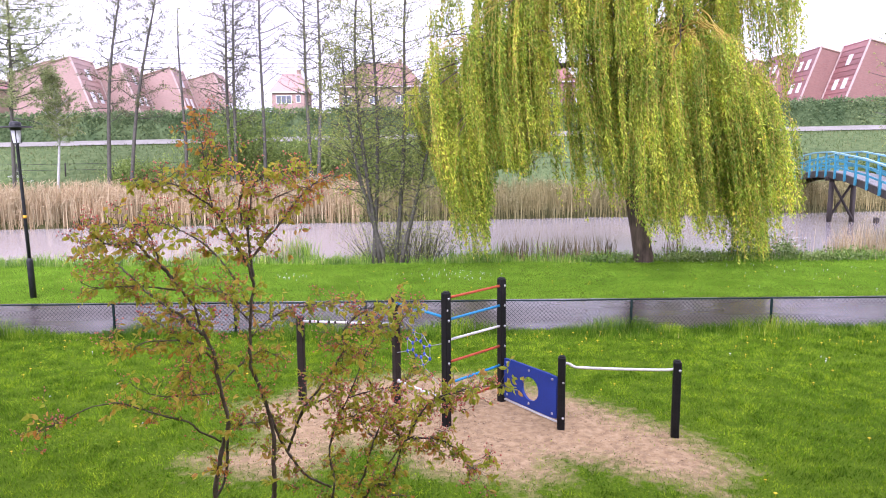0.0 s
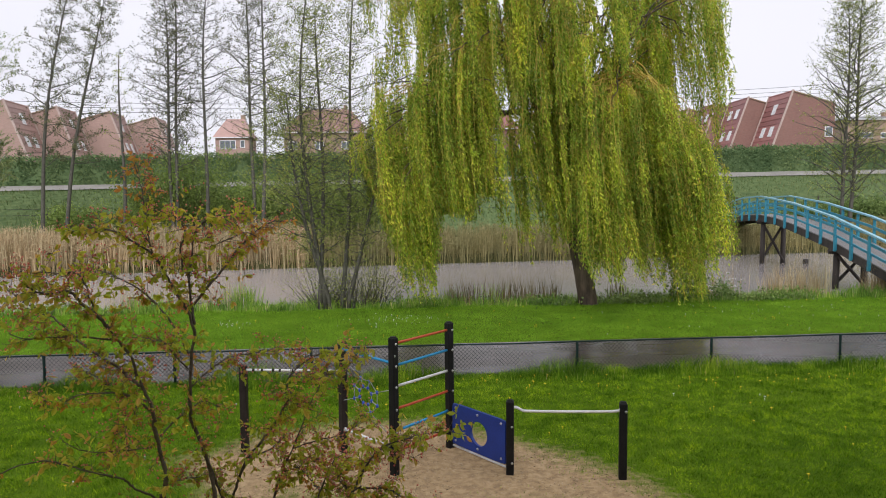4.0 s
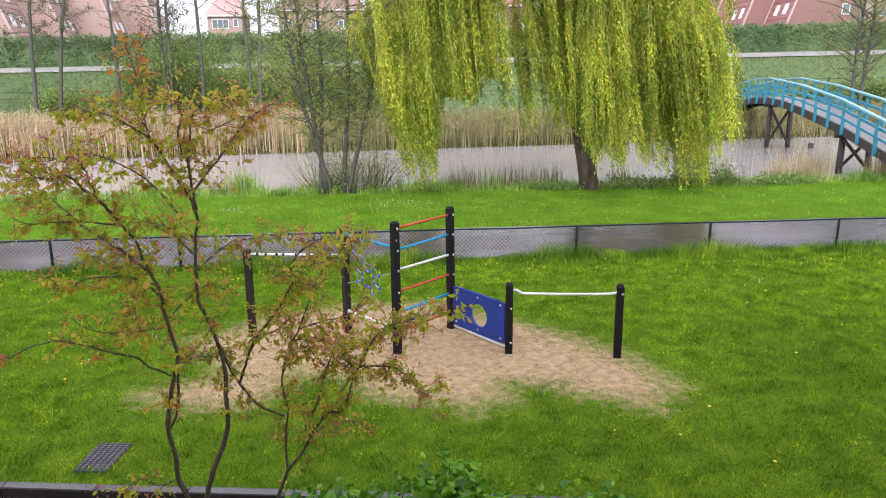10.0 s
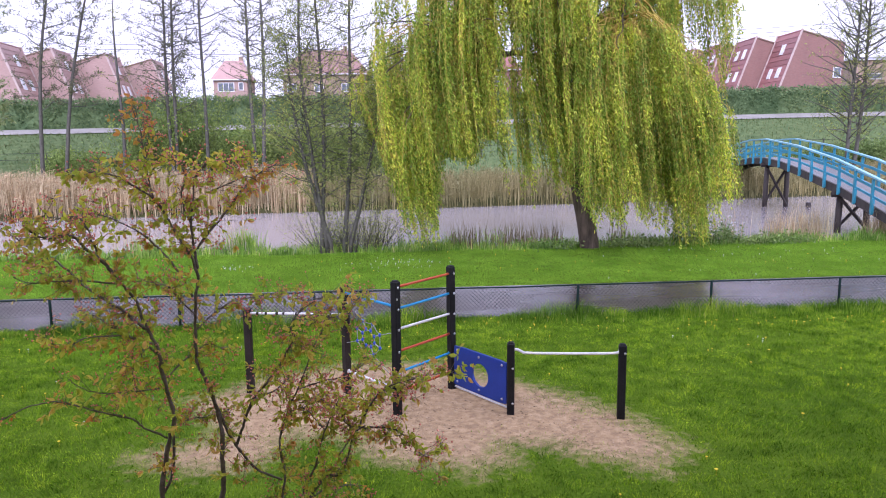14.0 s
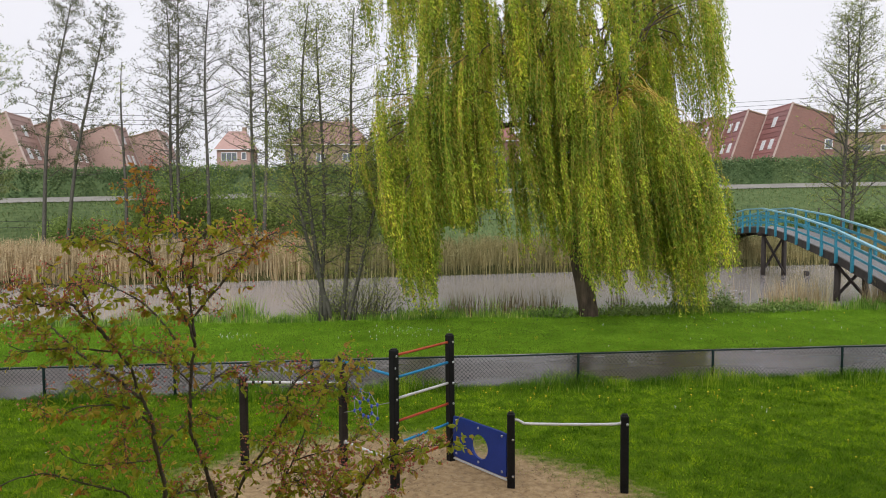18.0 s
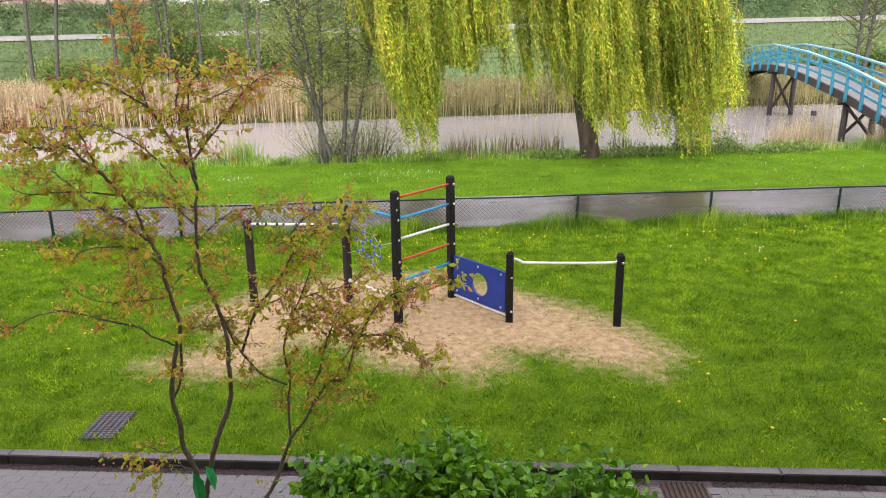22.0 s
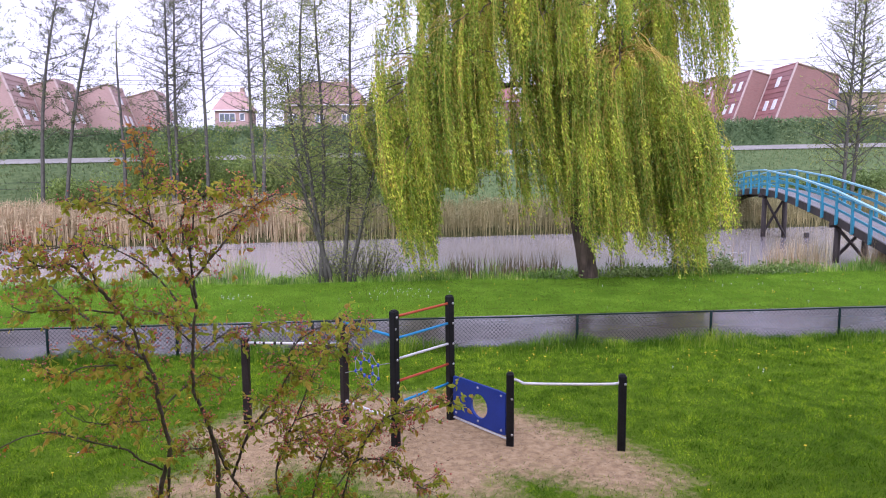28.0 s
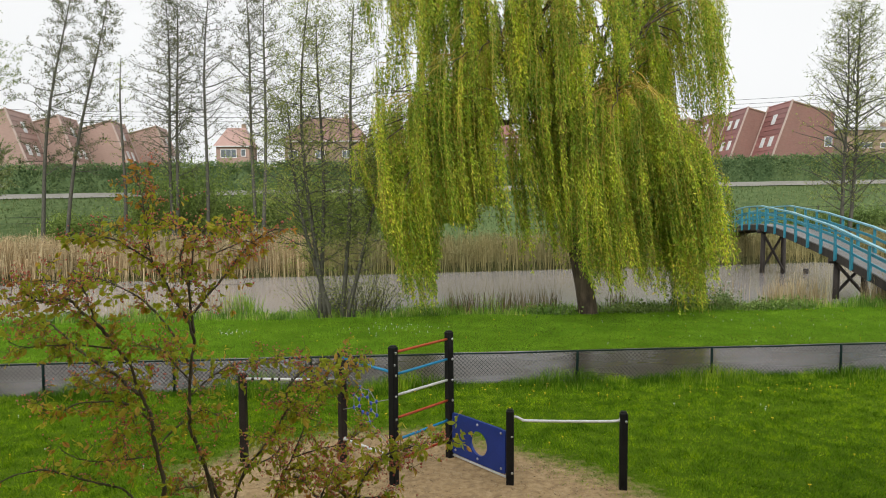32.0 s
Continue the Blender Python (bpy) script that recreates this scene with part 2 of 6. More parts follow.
def ground_material():
    m, n, l, b = nodes_of("turf_and_sand")
    tc = n.new("ShaderNodeTexCoord").outputs["Object"]
    broad, mid, fine = noise_of(n, l, 0.35, 4, tc), noise_of(n, l, 2.2, 5, tc), noise_of(n, l, 28, 6, tc)
    turf = ramp(n, l, broad, [(0.3, (0.05, 0.112, 0.005)), (0.5, (0.088, 0.165, 0.008)), (0.7, (0.14, 0.225, 0.012))])
    turf = mixed(n, l, 0.5, turf, ramp(n, l, mid, [(0.3, (0.035, 0.08, 0.004)), (0.7, (0.145, 0.23, 0.012))]))
    turf = mixed(n, l, 0.35, turf, ramp(n, l, fine, [(0.35, (0.02, 0.05, 0.004)), (0.65, (0.135, 0.21, 0.013))]))
    wild = n.new("ShaderNodeAttribute")
    wild.attribute_name = "wild"
    rough_turf = ramp(n, l, mid, [(0.3, (0.07, 0.11, 0.045)), (0.7, (0.14, 0.185, 0.075))])
    turf = mixed(n, l, wild.outputs["Fac"], turf, rough_turf)
    grain, scuff = noise_of(n, l, 120, 4, tc), noise_of(n, l, 5, 6, tc)
    sand = ramp(n, l, scuff, [(0.3, (0.27, 0.185, 0.10)), (0.5, (0.39, 0.28, 0.155)), (0.7, (0.49, 0.365, 0.215))])
    prints = noise_of(n, l, 9, 8, tc)
    sand = mixed(n, l, 0.45, sand, ramp(n, l, prints, [(0.38, (0.16, 0.105, 0.055)), (0.5, (0.36, 0.24, 0.115)), (0.64, (0.57, 0.415, 0.225))]))
    sand = mixed(n, l, 0.3, sand, ramp(n, l, grain, [(0.3, (0.22, 0.14, 0.065)), (0.7, (0.56, 0.43, 0.27))]))
    at = n.new("ShaderNodeAttribute")
    at.attribute_name = "sand"
    fray = n.new("ShaderNodeMath")
    fray.operation = "MULTIPLY_ADD"
    fray.inputs[1].default_value, fray.inputs[2].default_value = 0.9, -0.45
    l.new(noise_of(n, l, 7, 6, tc), fray.inputs[0])
    add = n.new("ShaderNodeMath")
    l.new(at.outputs["Fac"], add.inputs[0])
    l.new(fray.outputs[0], add.inputs[1])
    edge = n.new("ShaderNodeMapRange")
    edge.inputs[1].default_value, edge.inputs[2].default_value = 0.28, 0.75
    l.new(add.outputs[0], edge.inputs[0])
    mud = n.new("ShaderNodeAttribute")
    mud.attribute_name = "mud"
    col = mixed(n, l, edge.outputs[0], turf, sand)
    col = mixed(n, l, mud.outputs["Fac"], col, (0.06, 0.05, 0.03))
    l.new(col, b.inputs["Base Color"])
    b.inputs["Roughness"].default_value = 0.9
    b.inputs["Specular IOR Level"].default_value = 0.03
    bumped(n, l, b, mixed(n, l, 0.6, fine, prints), 0.8, 0.05)
    return m


def paving_material(name, dark, light, wet):
    """Small paving bricks or asphalt under a film of rain, with pools."""
    m, n, l, b = nodes_of(name)
    tc = n.new("ShaderNodeTexCoord").outputs["Object"]
    pool, grit = noise_of(n, l, 0.55, 3, tc, (0.35, 1.0, 1)), noise_of(n, l, 60, 5, tc)
    brick = n.new("ShaderNodeTexBrick")
    brick.inputs["Scale"].default_value = 1.0
    brick.inputs["Brick Width"].default_value, brick.inputs["Row Height"].default_value = 0.21, 0.105
    brick.inputs["Mortar Size"].default_value = 0.006
    brick.inputs["Color1"].default_value, brick.inputs["Color2"].default_value = (*dark, 1), (*light, 1)
    brick.inputs["Mortar"].default_value = (0.03, 0.027, 0.024, 1)
    l.new(tc, brick.inputs["Vector"])
    col = mixed(n, l, 0.3, brick.outputs[0], ramp(n, l, grit, [(0.3, tuple(c * 0.5 for c in dark)), (0.7, light)]))
    l.new(col, b.inputs["Base Color"])
    rr = n.new("ShaderNodeMapRange")
    rr.inputs[1].default_value, rr.inputs[2].default_value = 0.35, 0.65
    rr.inputs[3].default_value, rr.inputs[4].default_value = wet
    l.new(pool, rr.inputs[0])
    l.new(rr.outputs[0], b.inputs["Roughness"])
    b.inputs["Coat Weight"].default_value, b.inputs["Coat Roughness"].default_value = 0.15, wet[0]
    b.inputs["Specular IOR Level"].default_value = 0.4
    bumped(n, l, b, mixed(n, l, 0.5, grit, brick.outputs[1]), 0.25, 0.003)
    return m


def water_material():
    m, n, l, b = nodes_of("rain_pocked_water")
    tc = n.new("ShaderNodeTexCoord").outputs["Object"]
    rip, pock = noise_of(n, l, 2.5, 4, tc, (0.6, 1.6, 1)), noise_of(n, l, 22, 3, tc)
    b.inputs["Base Color"].default_value = (0.37, 0.34, 0.325, 1)
    b.inputs["Roughness"].default_value = 0.06
    b.inputs["IOR"].default_value = 1.333
    bumped(n, l, b, mixed(n, l, 0.6, rip, pock), 0.16, 0.03)
    return m


def brick_material(name, c1, c2, mortar, axis_swap=True):
    m, n, l, b = nodes_of(name)
    tc = n.new("ShaderNodeTexCoord").outputs["Object"]
    mp = n.new("ShaderNodeMapping")
    if axis_swap:
        mp.inputs["Rotation"].default_value = (radians(90), 0, 0)
    l.new(tc, mp.inputs[0])
    br = n.new("ShaderNodeTexBrick")
    br.inputs["Scale"].default_value = 1
    br.inputs["Brick Width"].default_value, br.inputs["Row Height"].default_value, br.inputs["Mortar Size"].default_value = 0.22, 0.065, 0.006
    br.inputs["Color1"].default_value, br.inputs["Color2"].default_value, br.inputs["Mortar"].default_value = (*c1, 1), (*c2, 1), (*mortar, 1)
    l.new(mp.outputs[0], br.inputs["Vector"])
    col = mixed(n, l, 0.35, br.outputs[0], ramp(n, l, noise_of(n, l, 0.5, 5, tc), [(0.3, c1), (0.7, c2)]))
    l.new(col, b.inputs["Base Color"])
    b.inputs["Roughness"].default_value = 0.85
    bumped(n, l, b, br.outputs[1], 0.3, 0.01)
    return m


M_TURF = ground_material()
M_GRASS = foliage("grass_blades", [(0, (0.05, 0.135, 0.004)), (0.5, (0.18, 0.345, 0.009)), (1, (0.37, 0.52, 0.03))], 0.35, 0.6, 0.4, 2.8, 0.06)
# same grass as the lawn; brightness of distance put into the colour
M_FARGRASS = foliage("lightened_verge_blades", [(0, (0.165, 0.33, 0.025)), (0.5, (0.205, 0.39, 0.03)), (1, (0.25, 0.45, 0.045))], 0.35, 0.7, 0.9, 0.0, 0.02)
M_TALL = foliage("tall_grass", [(0, (0.11, 0.24, 0.03)), (0.6, (0.22, 0.38, 0.06)), (0.93, (0.33, 0.47, 0.12)), (1, (0.5, 0.45, 0.26))], 0.25, 0.6, 0.9, 1.2, 0.08)
M_TUFT = foliage("fence_tufts", [(0, (0.06, 0.16, 0.008)), (0.6, (0.17, 0.33, 0.02)), (0.95, (0.36, 0.50, 0.06)), (1, (0.5, 0.46, 0.22))], 0.25, 0.7, 0.5, 1.6, 0.05)
M_DIKE = foliage("dike_grass", [(0, (0.08, 0.125, 0.045)), (0.7, (0.135, 0.18, 0.07)), (1, (0.24, 0.25, 0.13))], 0.2, 0.7, 0.15, 0.0, 0.05)
M_REED = foliage("dry_reed", [(0, (0.31, 0.22, 0.125)), (0.5, (0.47, 0.36, 0.22)), (1, (0.64, 0.53, 0.36))], 0.2, 0.7, 0.4)
M_STALK = foliage("dead_stalk", [(0, (0.10, 0.075, 0.04)), (1, (0.26, 0.20, 0.11))], 0.1, 0.7, 0.4)
M_OLIVE = foliage("olive_reed", [(0, (0.19, 0.17, 0.07)), (0.5, (0.30, 0.26, 0.12)), (1, (0.44, 0.39, 0.21))], 0.2, 0.7, 0.4)
M_WILLOW = foliage("willow_leaves", [(0, (0.11, 0.22, 0.016)), (0.45, (0.37, 0.52, 0.048)), (0.92, (0.64, 0.72, 0.10)), (1, (0.68, 0.52, 0.09))], 0.48, 0.45, 0.45, 1.3, 0.3, (1, 1, 0.3))
M_WTWIG = foliage("willow_twigs", [(0, (0.34, 0.25, 0.05)), (1, (0.52, 0.38, 0.07))], 0.1, 0.6)
M_ALDER = foliage("alder_leaves", [(0, (0.16, 0.20, 0.05)), (0.6, (0.27, 0.32, 0.08)), (1, (0.40, 0.44, 0.14))], 0.3, 0.6, 0.4, 0.0, 0.1)
M_ALDERDARK = foliage("alder_catkins", [(0, (0.08, 0.09, 0.05)), (1, (0.18, 0.19, 0.09))], 0.25, 0.6, 0.4)
M_BIRCHLEAF = foliage("birch_leaves", [(0, (0.20, 0.26, 0.10)), (1, (0.40, 0.45, 0.21))], 0.4, 0.5, 0.4)
# hedge greens lightened: rain haze over the distance is put into the colour
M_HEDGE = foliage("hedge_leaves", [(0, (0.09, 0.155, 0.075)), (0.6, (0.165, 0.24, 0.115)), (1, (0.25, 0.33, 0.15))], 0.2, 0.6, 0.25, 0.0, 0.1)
M_SCRUB = foliage("scrub_leaves", [(0, (0.12, 0.19, 0.06)), (1, (0.28, 0.37, 0.125))], 0.25, 0.6, 0.3, 0.0, 0.1)
M_UNDER = foliage("undergrowth_leaves", [(0, (0.13, 0.20, 0.05)), (1, (0.33, 0.42, 0.12))], 0.3, 0.6, 0.3, 0.0, 0.1)
M_SERVICE = foliage("bronze_leaves", [(0, (0.40, 0.49, 0.05)), (0.55, (0.60, 0.62, 0.075)), (0.85, (0.72, 0.56, 0.11)), (1, (0.76, 0.42, 0.14))], 0.55, 0.55, 2.0, 0.0, 0.1)
M_RUST = foliage("young_orange_leaves", [(0, (0.60, 0.40, 0.07)), (1, (0.70, 0.30, 0.08))], 0.55, 0.55, 2.0, 0.0, 0.1)
M_BUD = foliage("pink_buds", [(0, (0.62, 0.14, 0.12)), (1, (0.80, 0.36, 0.28))], 0.2, 0.6, 2.0, 0.0, 0.1)
M_BUSH = foliage("hazel_leaves", [(0, (0.045, 0.16, 0.006)), (0.6, (0.14, 0.36, 0.014)), (1, (0.30, 0.57, 0.04))], 0.35, 0.32, 2.0, 0.0, 0.4)
M_BARK = plain("dark_bark", (0.06, 0.052, 0.042), (0.15, 0.13, 0.105), 0.85, 6, 50, 0.6)
M_GREYBARK = plain("grey_bark", (0.055, 0.055, 0.042), (0.125, 0.12, 0.095), 0.8, 6, 50, 0.5)
M_WHITEBARK = plain("white_bark", (0.4, 0.39, 0.36), (0.7, 0.69, 0.66), 0.7, 8, 30, 0.4)
M_WILLOWBARK = plain("willow_bark", (0.035, 0.027, 0.02), (0.14, 0.105, 0.075), 0.9, 5, 16, 1.0, stretch=(1, 1, 0.22))
M_POST = plain("black_recycled_plastic", (0.007, 0.007, 0.008), (0.022, 0.021, 0.022), 0.5, 4, 60, 0.3, spec=0.15)
M_POSTOLD = plain("faded_black_plastic", (0.015, 0.012, 0.011), (0.045, 0.036, 0.032), 0.6, 5, 40, 0.4, spec=0.15)
M_RED = plain("red_paint", (0.42, 0.055, 0.02), (0.56, 0.105, 0.035), 0.35, 9, 70, 0.1)
M_BLUE = plain("light_blue_paint", (0.012, 0.22, 0.46), (0.035, 0.31, 0.58), 0.35, 9, 70, 0.1)
M_WHITE = plain("white_paint", (0.62, 0.62, 0.60), (0.80, 0.80, 0.79), 0.35, 9, 70, 0.1)
M_PANEL = plain("dark_blue_panel", (0.012, 0.035, 0.20), (0.022, 0.055, 0.30), 0.35, 3, 50, 0.1)
M_BALL = plain("blue_connector", (0.04, 0.07, 0.42), (0.07, 0.12, 0.55), 0.35, 9, 70, 0.0)
M_ROPE = plain("grey_rope", (0.25, 0.25, 0.24), (0.5, 0.5, 0.48), 0.8, 9, 150, 0.5)
M_BOLT = plain("galvanised_bolt", (0.45, 0.46, 0.47), (0.7, 0.7, 0.7), 0.35, 20, 90, 0.1, 0.9)
M_FENCE = plain("dark_green_coating", (0.006, 0.018, 0.016), (0.014, 0.034, 0.03), 0.6, 8, 60, 0.1, spec=0.15)
M_WIRE = plain("fence_wire", (0.02, 0.03, 0.028), (0.05, 0.06, 0.055), 0.6, 8, 60, 0.0)
M_LAMP = plain("black_lamp_paint", (0.012, 0.013, 0.014), (0.03, 0.032, 0.034), 0.4, 5, 60, 0.1)
M_GLASSW = plain("frosted_lamp_glass", (0.72, 0.74, 0.76), (0.85, 0.86, 0.88), 0.2, 5, 60, 0.0)
M_YELLOW = plain("yellow_sticker", (0.75, 0.40, 0.02), (0.85, 0.5, 0.04), 0.5, 5, 60, 0.0)
M_BRBLUE = plain("bridge_blue_paint", (0.03, 0.22, 0.33), (0.06, 0.34, 0.45), 0.45, 2, 20, 0.2)
M_BRCAP = plain("bridge_pale_blue_rail", (0.16, 0.42, 0.52), (0.30, 0.56, 0.64), 0.35, 2, 20, 0.2)
M_BRWOOD = plain("wet_black_timber", (0.02, 0.017, 0.015), (0.07, 0.058, 0.05), 0.6, 3, 30, 0.6, stretch=(1, 1, 0.3))
M_DECK = plain("worn_grey_deck", (0.16, 0.15, 0.145), (0.27, 0.255, 0.245), 0.4, 3, 30, 0.4)
M_KERB = plain("wet_concrete", (0.07, 0.063, 0.06), (0.16, 0.15, 0.148), 0.3, 2.5, 60, 0.4, spread=0.25)
M_KERBFACE = plain("near_black_kerb_face", (0.014, 0.013, 0.012), (0.05, 0.045, 0.04), 0.55, 6, 50, 0.4, spread=0.2, spec=0.2)
M_BRICKP = plain("paving_brick", (0.045, 0.033, 0.032), (0.085, 0.066, 0.066), 0.10, 1.2, 40, 0.10, spread=0.03, spec=1.0)
M_PATH = paving_material("wet_path", (0.055, 0.042, 0.036), (0.10, 0.078, 0.068), (0.15, 0.42))
M_ROAD = paving_material("wet_road", (0.10, 0.085, 0.09), (0.14, 0.12, 0.128), (0.05, 0.18))
M_CREST = plain("pale_gravel_path", (0.24, 0.23, 0.205), (0.36, 0.345, 0.31), 0.7, 1, 20, 0.3)
M_WATER = water_material()
M_BRICKW = brick_material("red_brown_brick", (0.20, 0.10, 0.082), (0.27, 0.14, 0.112), (0.21, 0.155, 0.128))
M_BRICKB = brick_material("brown_brick", (0.29, 0.20, 0.14), (0.40, 0.28, 0.20), (0.3, 0.27, 0.22))
M_TILE = plain("red_roof_tile", (0.25, 0.105, 0.10), (0.34, 0.155, 0.14), 0.55, 1.5, 12, 0.4, spread=0.3)
# far-house copies of tile and brick with mist put into the colour
M_TILEPALE = plain("misted_roof_tile", (0.34, 0.215, 0.185), (0.44, 0.29, 0.25), 0.6, 1.5, 12, 0.4, spread=0.3)
M_BRICKPALE = brick_material("misted_brick", (0.34, 0.22, 0.185), (0.43, 0.285, 0.24), (0.3, 0.25, 0.2))
M_VERGE = plain("pale_verge_trim", (0.42, 0.32, 0.28), (0.54, 0.43, 0.38), 0.6, 2, 20, 0.1)
M_FRAME = plain("white_window_frame", (0.7, 0.7, 0.7), (0.82, 0.82, 0.82), 0.4, 4, 30, 0.0)
M_PANE = plain("window_glass", (0.10, 0.115, 0.13), (0.2, 0.22, 0.24), 0.08, 2, 4, 0.0)
M_SKYPANE = plain("rooflight_glass", (0.75, 0.78, 0.8), (0.85, 0.87, 0.9), 0.05, 2, 4, 0.0)
M_ZINC = plain("grey_zinc", (0.14, 0.14, 0.15), (0.24, 0.24, 0.25), 0.5, 2, 20, 0.1, 0.3)
M_IRON = plain("rusty_wet_iron", (0.035, 0.022, 0.018), (0.10, 0.065, 0.05), 0.4, 8, 50, 0.3, 0.2)
M_STUD = plain("grey_cover_stud", (0.06, 0.052, 0.058), (0.15, 0.135, 0.15), 0.3, 4, 50, 0.3)
M_IRONDARK = plain("dark_cover_iron", (0.03, 0.028, 0.03), (0.075, 0.07, 0.075), 0.5, 4, 50, 0.3)
M_DANDY = plain("dandelion_yellow", (0.75, 0.5, 0.01), (0.9, 0.7, 0.03), 0.7, 9, 60, 0.0)
M_DAISY = plain("daisy_white", (0.75, 0.75, 0.72), (0.85, 0.85, 0.82), 0.7, 9, 60, 0.0)
M_CABLE = plain("black_cable", (0.02, 0.02, 0.02), (0.05, 0.05, 0.05), 0.6, 2, 20, 0.0)
M_GREENBAG = plain("green_plastic_tie", (0.02, 0.28, 0.08), (0.05, 0.42, 0.14), 0.3, 8, 40, 0.2)
M_BROWNROOF = plain("brown_roof_tile", (0.26, 0.155, 0.13), (0.35, 0.22, 0.185), 0.6, 1.5, 12, 0.4)
M_STEM = plain("brown_stem_bark", (0.06, 0.05, 0.038), (0.20, 0.17, 0.13), 0.85, 14, 70, 0.8)

# ---- the ground ----
KERB_SLOPE = -0.139
WATER_Z = -0.5


def kerb_y(x):
    return 6.44 + KERB_SLOPE * x


def shore_y(x):
    return 44.3 + 0.11 * x


def crest_z(x):
    return 4.72 + 0.011 * np.clip(x, -60, 60)


def soft_noise(x, y, scale, seed=0.0):
    """Cheap smooth unevenness, about -1 to 1."""
    a = np.sin(x * scale + 1.3 * np.sin(y * scale * 0.8 + seed) + seed * 2.1)
    b = np.sin(y * scale * 1.17 + 1.1 * np.sin(x * scale * 0.9 + seed * 1.7))
    c = np.sin((x + y) * scale * 2.3 + seed) * np.sin((x - y) * scale * 1.9 - seed)
    return (a + b + 0.7 * c) / 2.7


def height(x, y):
    x, y = np.asarray(x, dtype=float), np.asarray(y, dtype=float)
    z = 0.02 * soft_noise(x, y, 0.9, 0.4)
    z = z - 0.15 * (1 - smooth01(-0.09, -0.03, y - kerb_y(x)))
    z = z - 0.06 * smooth01(4.45, 4.6, y) * (1 - smooth01(-0.12, -0.07, y - kerb_y(x)))
    z = z - 0.05 * smooth01(15.55, 15.7, y) * (1 - smooth01(18.75, 18.95, y))
    z = z - 1.0 * smooth01(24.9, 28.6, y + 0.3 * soft_noise(x, y, 0.7, 2.0))
    s = y - shore_y(x)
    z = z + 0.95 * smooth01(-1.6, 1.0, s) + 0.45 * smooth01(1, 7, s)
    z = z + (crest_z(x) - 0.4) * smooth01(56, 69.5, y - 0.04 * x) + 0.5 * smooth01(69.9, 72.3, y - 0.04 * x)
    return z


SAND_EDGE = [(-3.3, 11.0), (-2.5, 9.7), (-3.4, 9.0), (-3.1, 8.65), (-1.9, 8.6), (-1.7, 8.9), (-1.5, 9.5), (-0.6, 9.4), (-0.3, 8.75), (0.9, 8.2),
             (1.45, 8.4), (1.5, 8.95), (2.3, 8.9), (2.5, 8.4), (3.25, 8.05), (3.8, 8.6), (3.55, 9.45), (3.3, 10.05), (2.65, 10.8), (1.75, 11.6),
             (0.8, 12.4), (-1.0, 12.5), (-2.3, 12.0)]


def sand_at(x, y):
    """How sandy the ground is: 1 in the worn patch under the climbing frame, 0 on the turf."""
    x, y = np.asarray(x, dtype=float), np.asarray(y, dtype=float)
    inside, near = np.zeros(x.shape, dtype=bool), np.full(x.shape, 9.0)
    for (ax, ay), (bx, by) in zip(SAND_EDGE, SAND_EDGE[1:] + SAND_EDGE[:1]):
        cross = (ay > y) != (by > y)
        inside ^= cross & (x < (bx - ax) * (y - ay) / (by - ay + 1e-12) + ax)
        t = np.clip(((x - ax) * (bx - ax) + (y - ay) * (by - ay)) / ((bx - ax) ** 2 + (by - ay) ** 2), 0, 1)
        near = np.minimum(near, np.hypot(x - ax - t * (bx - ax), y - ay - t * (by - ay)))
    d = np.where(inside, near, -near) + 0.12 * soft_noise(x, y, 3.1, 1.0) + 0.06 * soft_noise(x, y, 9.0, 3.0)
    return np.clip(0.5 + d / 1.4, 0, 1)


def build_ground():
    gx = np.concatenate([[-600, -300, -160, -100, -70], np.arange(-50, -10, 1.0), np.arange(-10, 12, 0.1), np.arange(12, 50, 1.0), [50, 70, 100, 160, 300, 600]])
    gy = np.concatenate([[-60, -20, -8, 0, 3, 4.4, 4.5, 4.6, 4.7, 5.2, 6.0, 6.2, 6.3, 6.33, 6.39, 6.42], np.arange(6.5, 15.5, 0.1), [15.5, 15.55, 15.6, 15.65, 15.7], np.arange(16.0, 18.6, 0.6),
                         [18.75, 18.8, 18.85, 18.9, 18.95], np.arange(19.2, 30, 0.3), np.arange(30, 39, 1.0), np.arange(39, 75, 0.5), [76, 78, 82, 90, 110, 150, 250, 450, 900]])
    X, Y = np.meshgrid(gx, gy)
    Y = Y + KERB_SLOPE * np.clip(X, -14, 14) * smooth01(1.0, 5.0, Y) * (1 - smooth01(7.5, 12, Y))
    Z = height(X, Y)
    V = np.stack([X, Y, Z], -1).reshape(-1, 3)
    V[:, 2] += sand_at(V[:, 0], V[:, 1]) * (0.016 * soft_noise(V[:, 0], V[:, 1], 15.0, 4.0) + 0.012 * soft_noise(V[:, 0], V[:, 1], 6.0, 1.0))
    nx, ny = len(gx), len(gy)
    i = (np.arange(ny - 1)[:, None] * nx + np.arange(nx - 1)).ravel()
    me = mesh_of("ground", V, [np.stack([i, i + 1, i + nx + 1, i + nx], 1)], M_TURF, True)
    sand = sand_at(V[:, 0], V[:, 1])
    at = me.attributes.new("sand", "FLOAT", "POINT")
    at.data.foreach_set("value", sand.astype(np.float32))
    s = V[:, 1] - shore_y(V[:, 0])
    mud = np.maximum(np.clip((-0.3 - V[:, 2]) / 0.3, 0, 1), 0.8 * smooth01(-2.5, -1.0, s) * (1 - smooth01(5, 7, s)))
    at = me.attributes.new("mud", "FLOAT", "POINT")
    at.data.foreach_set("value", mud.astype(np.float32))
    at = me.attributes.new("wild", "FLOAT", "POINT")
    at.data.foreach_set("value", smooth01(44, 52, V[:, 1]).astype(np.float32))
    return tagged(new("ground", me), "green mown lawn with a worn sandy patch, banks and a far dike", "ground", kind="structure")


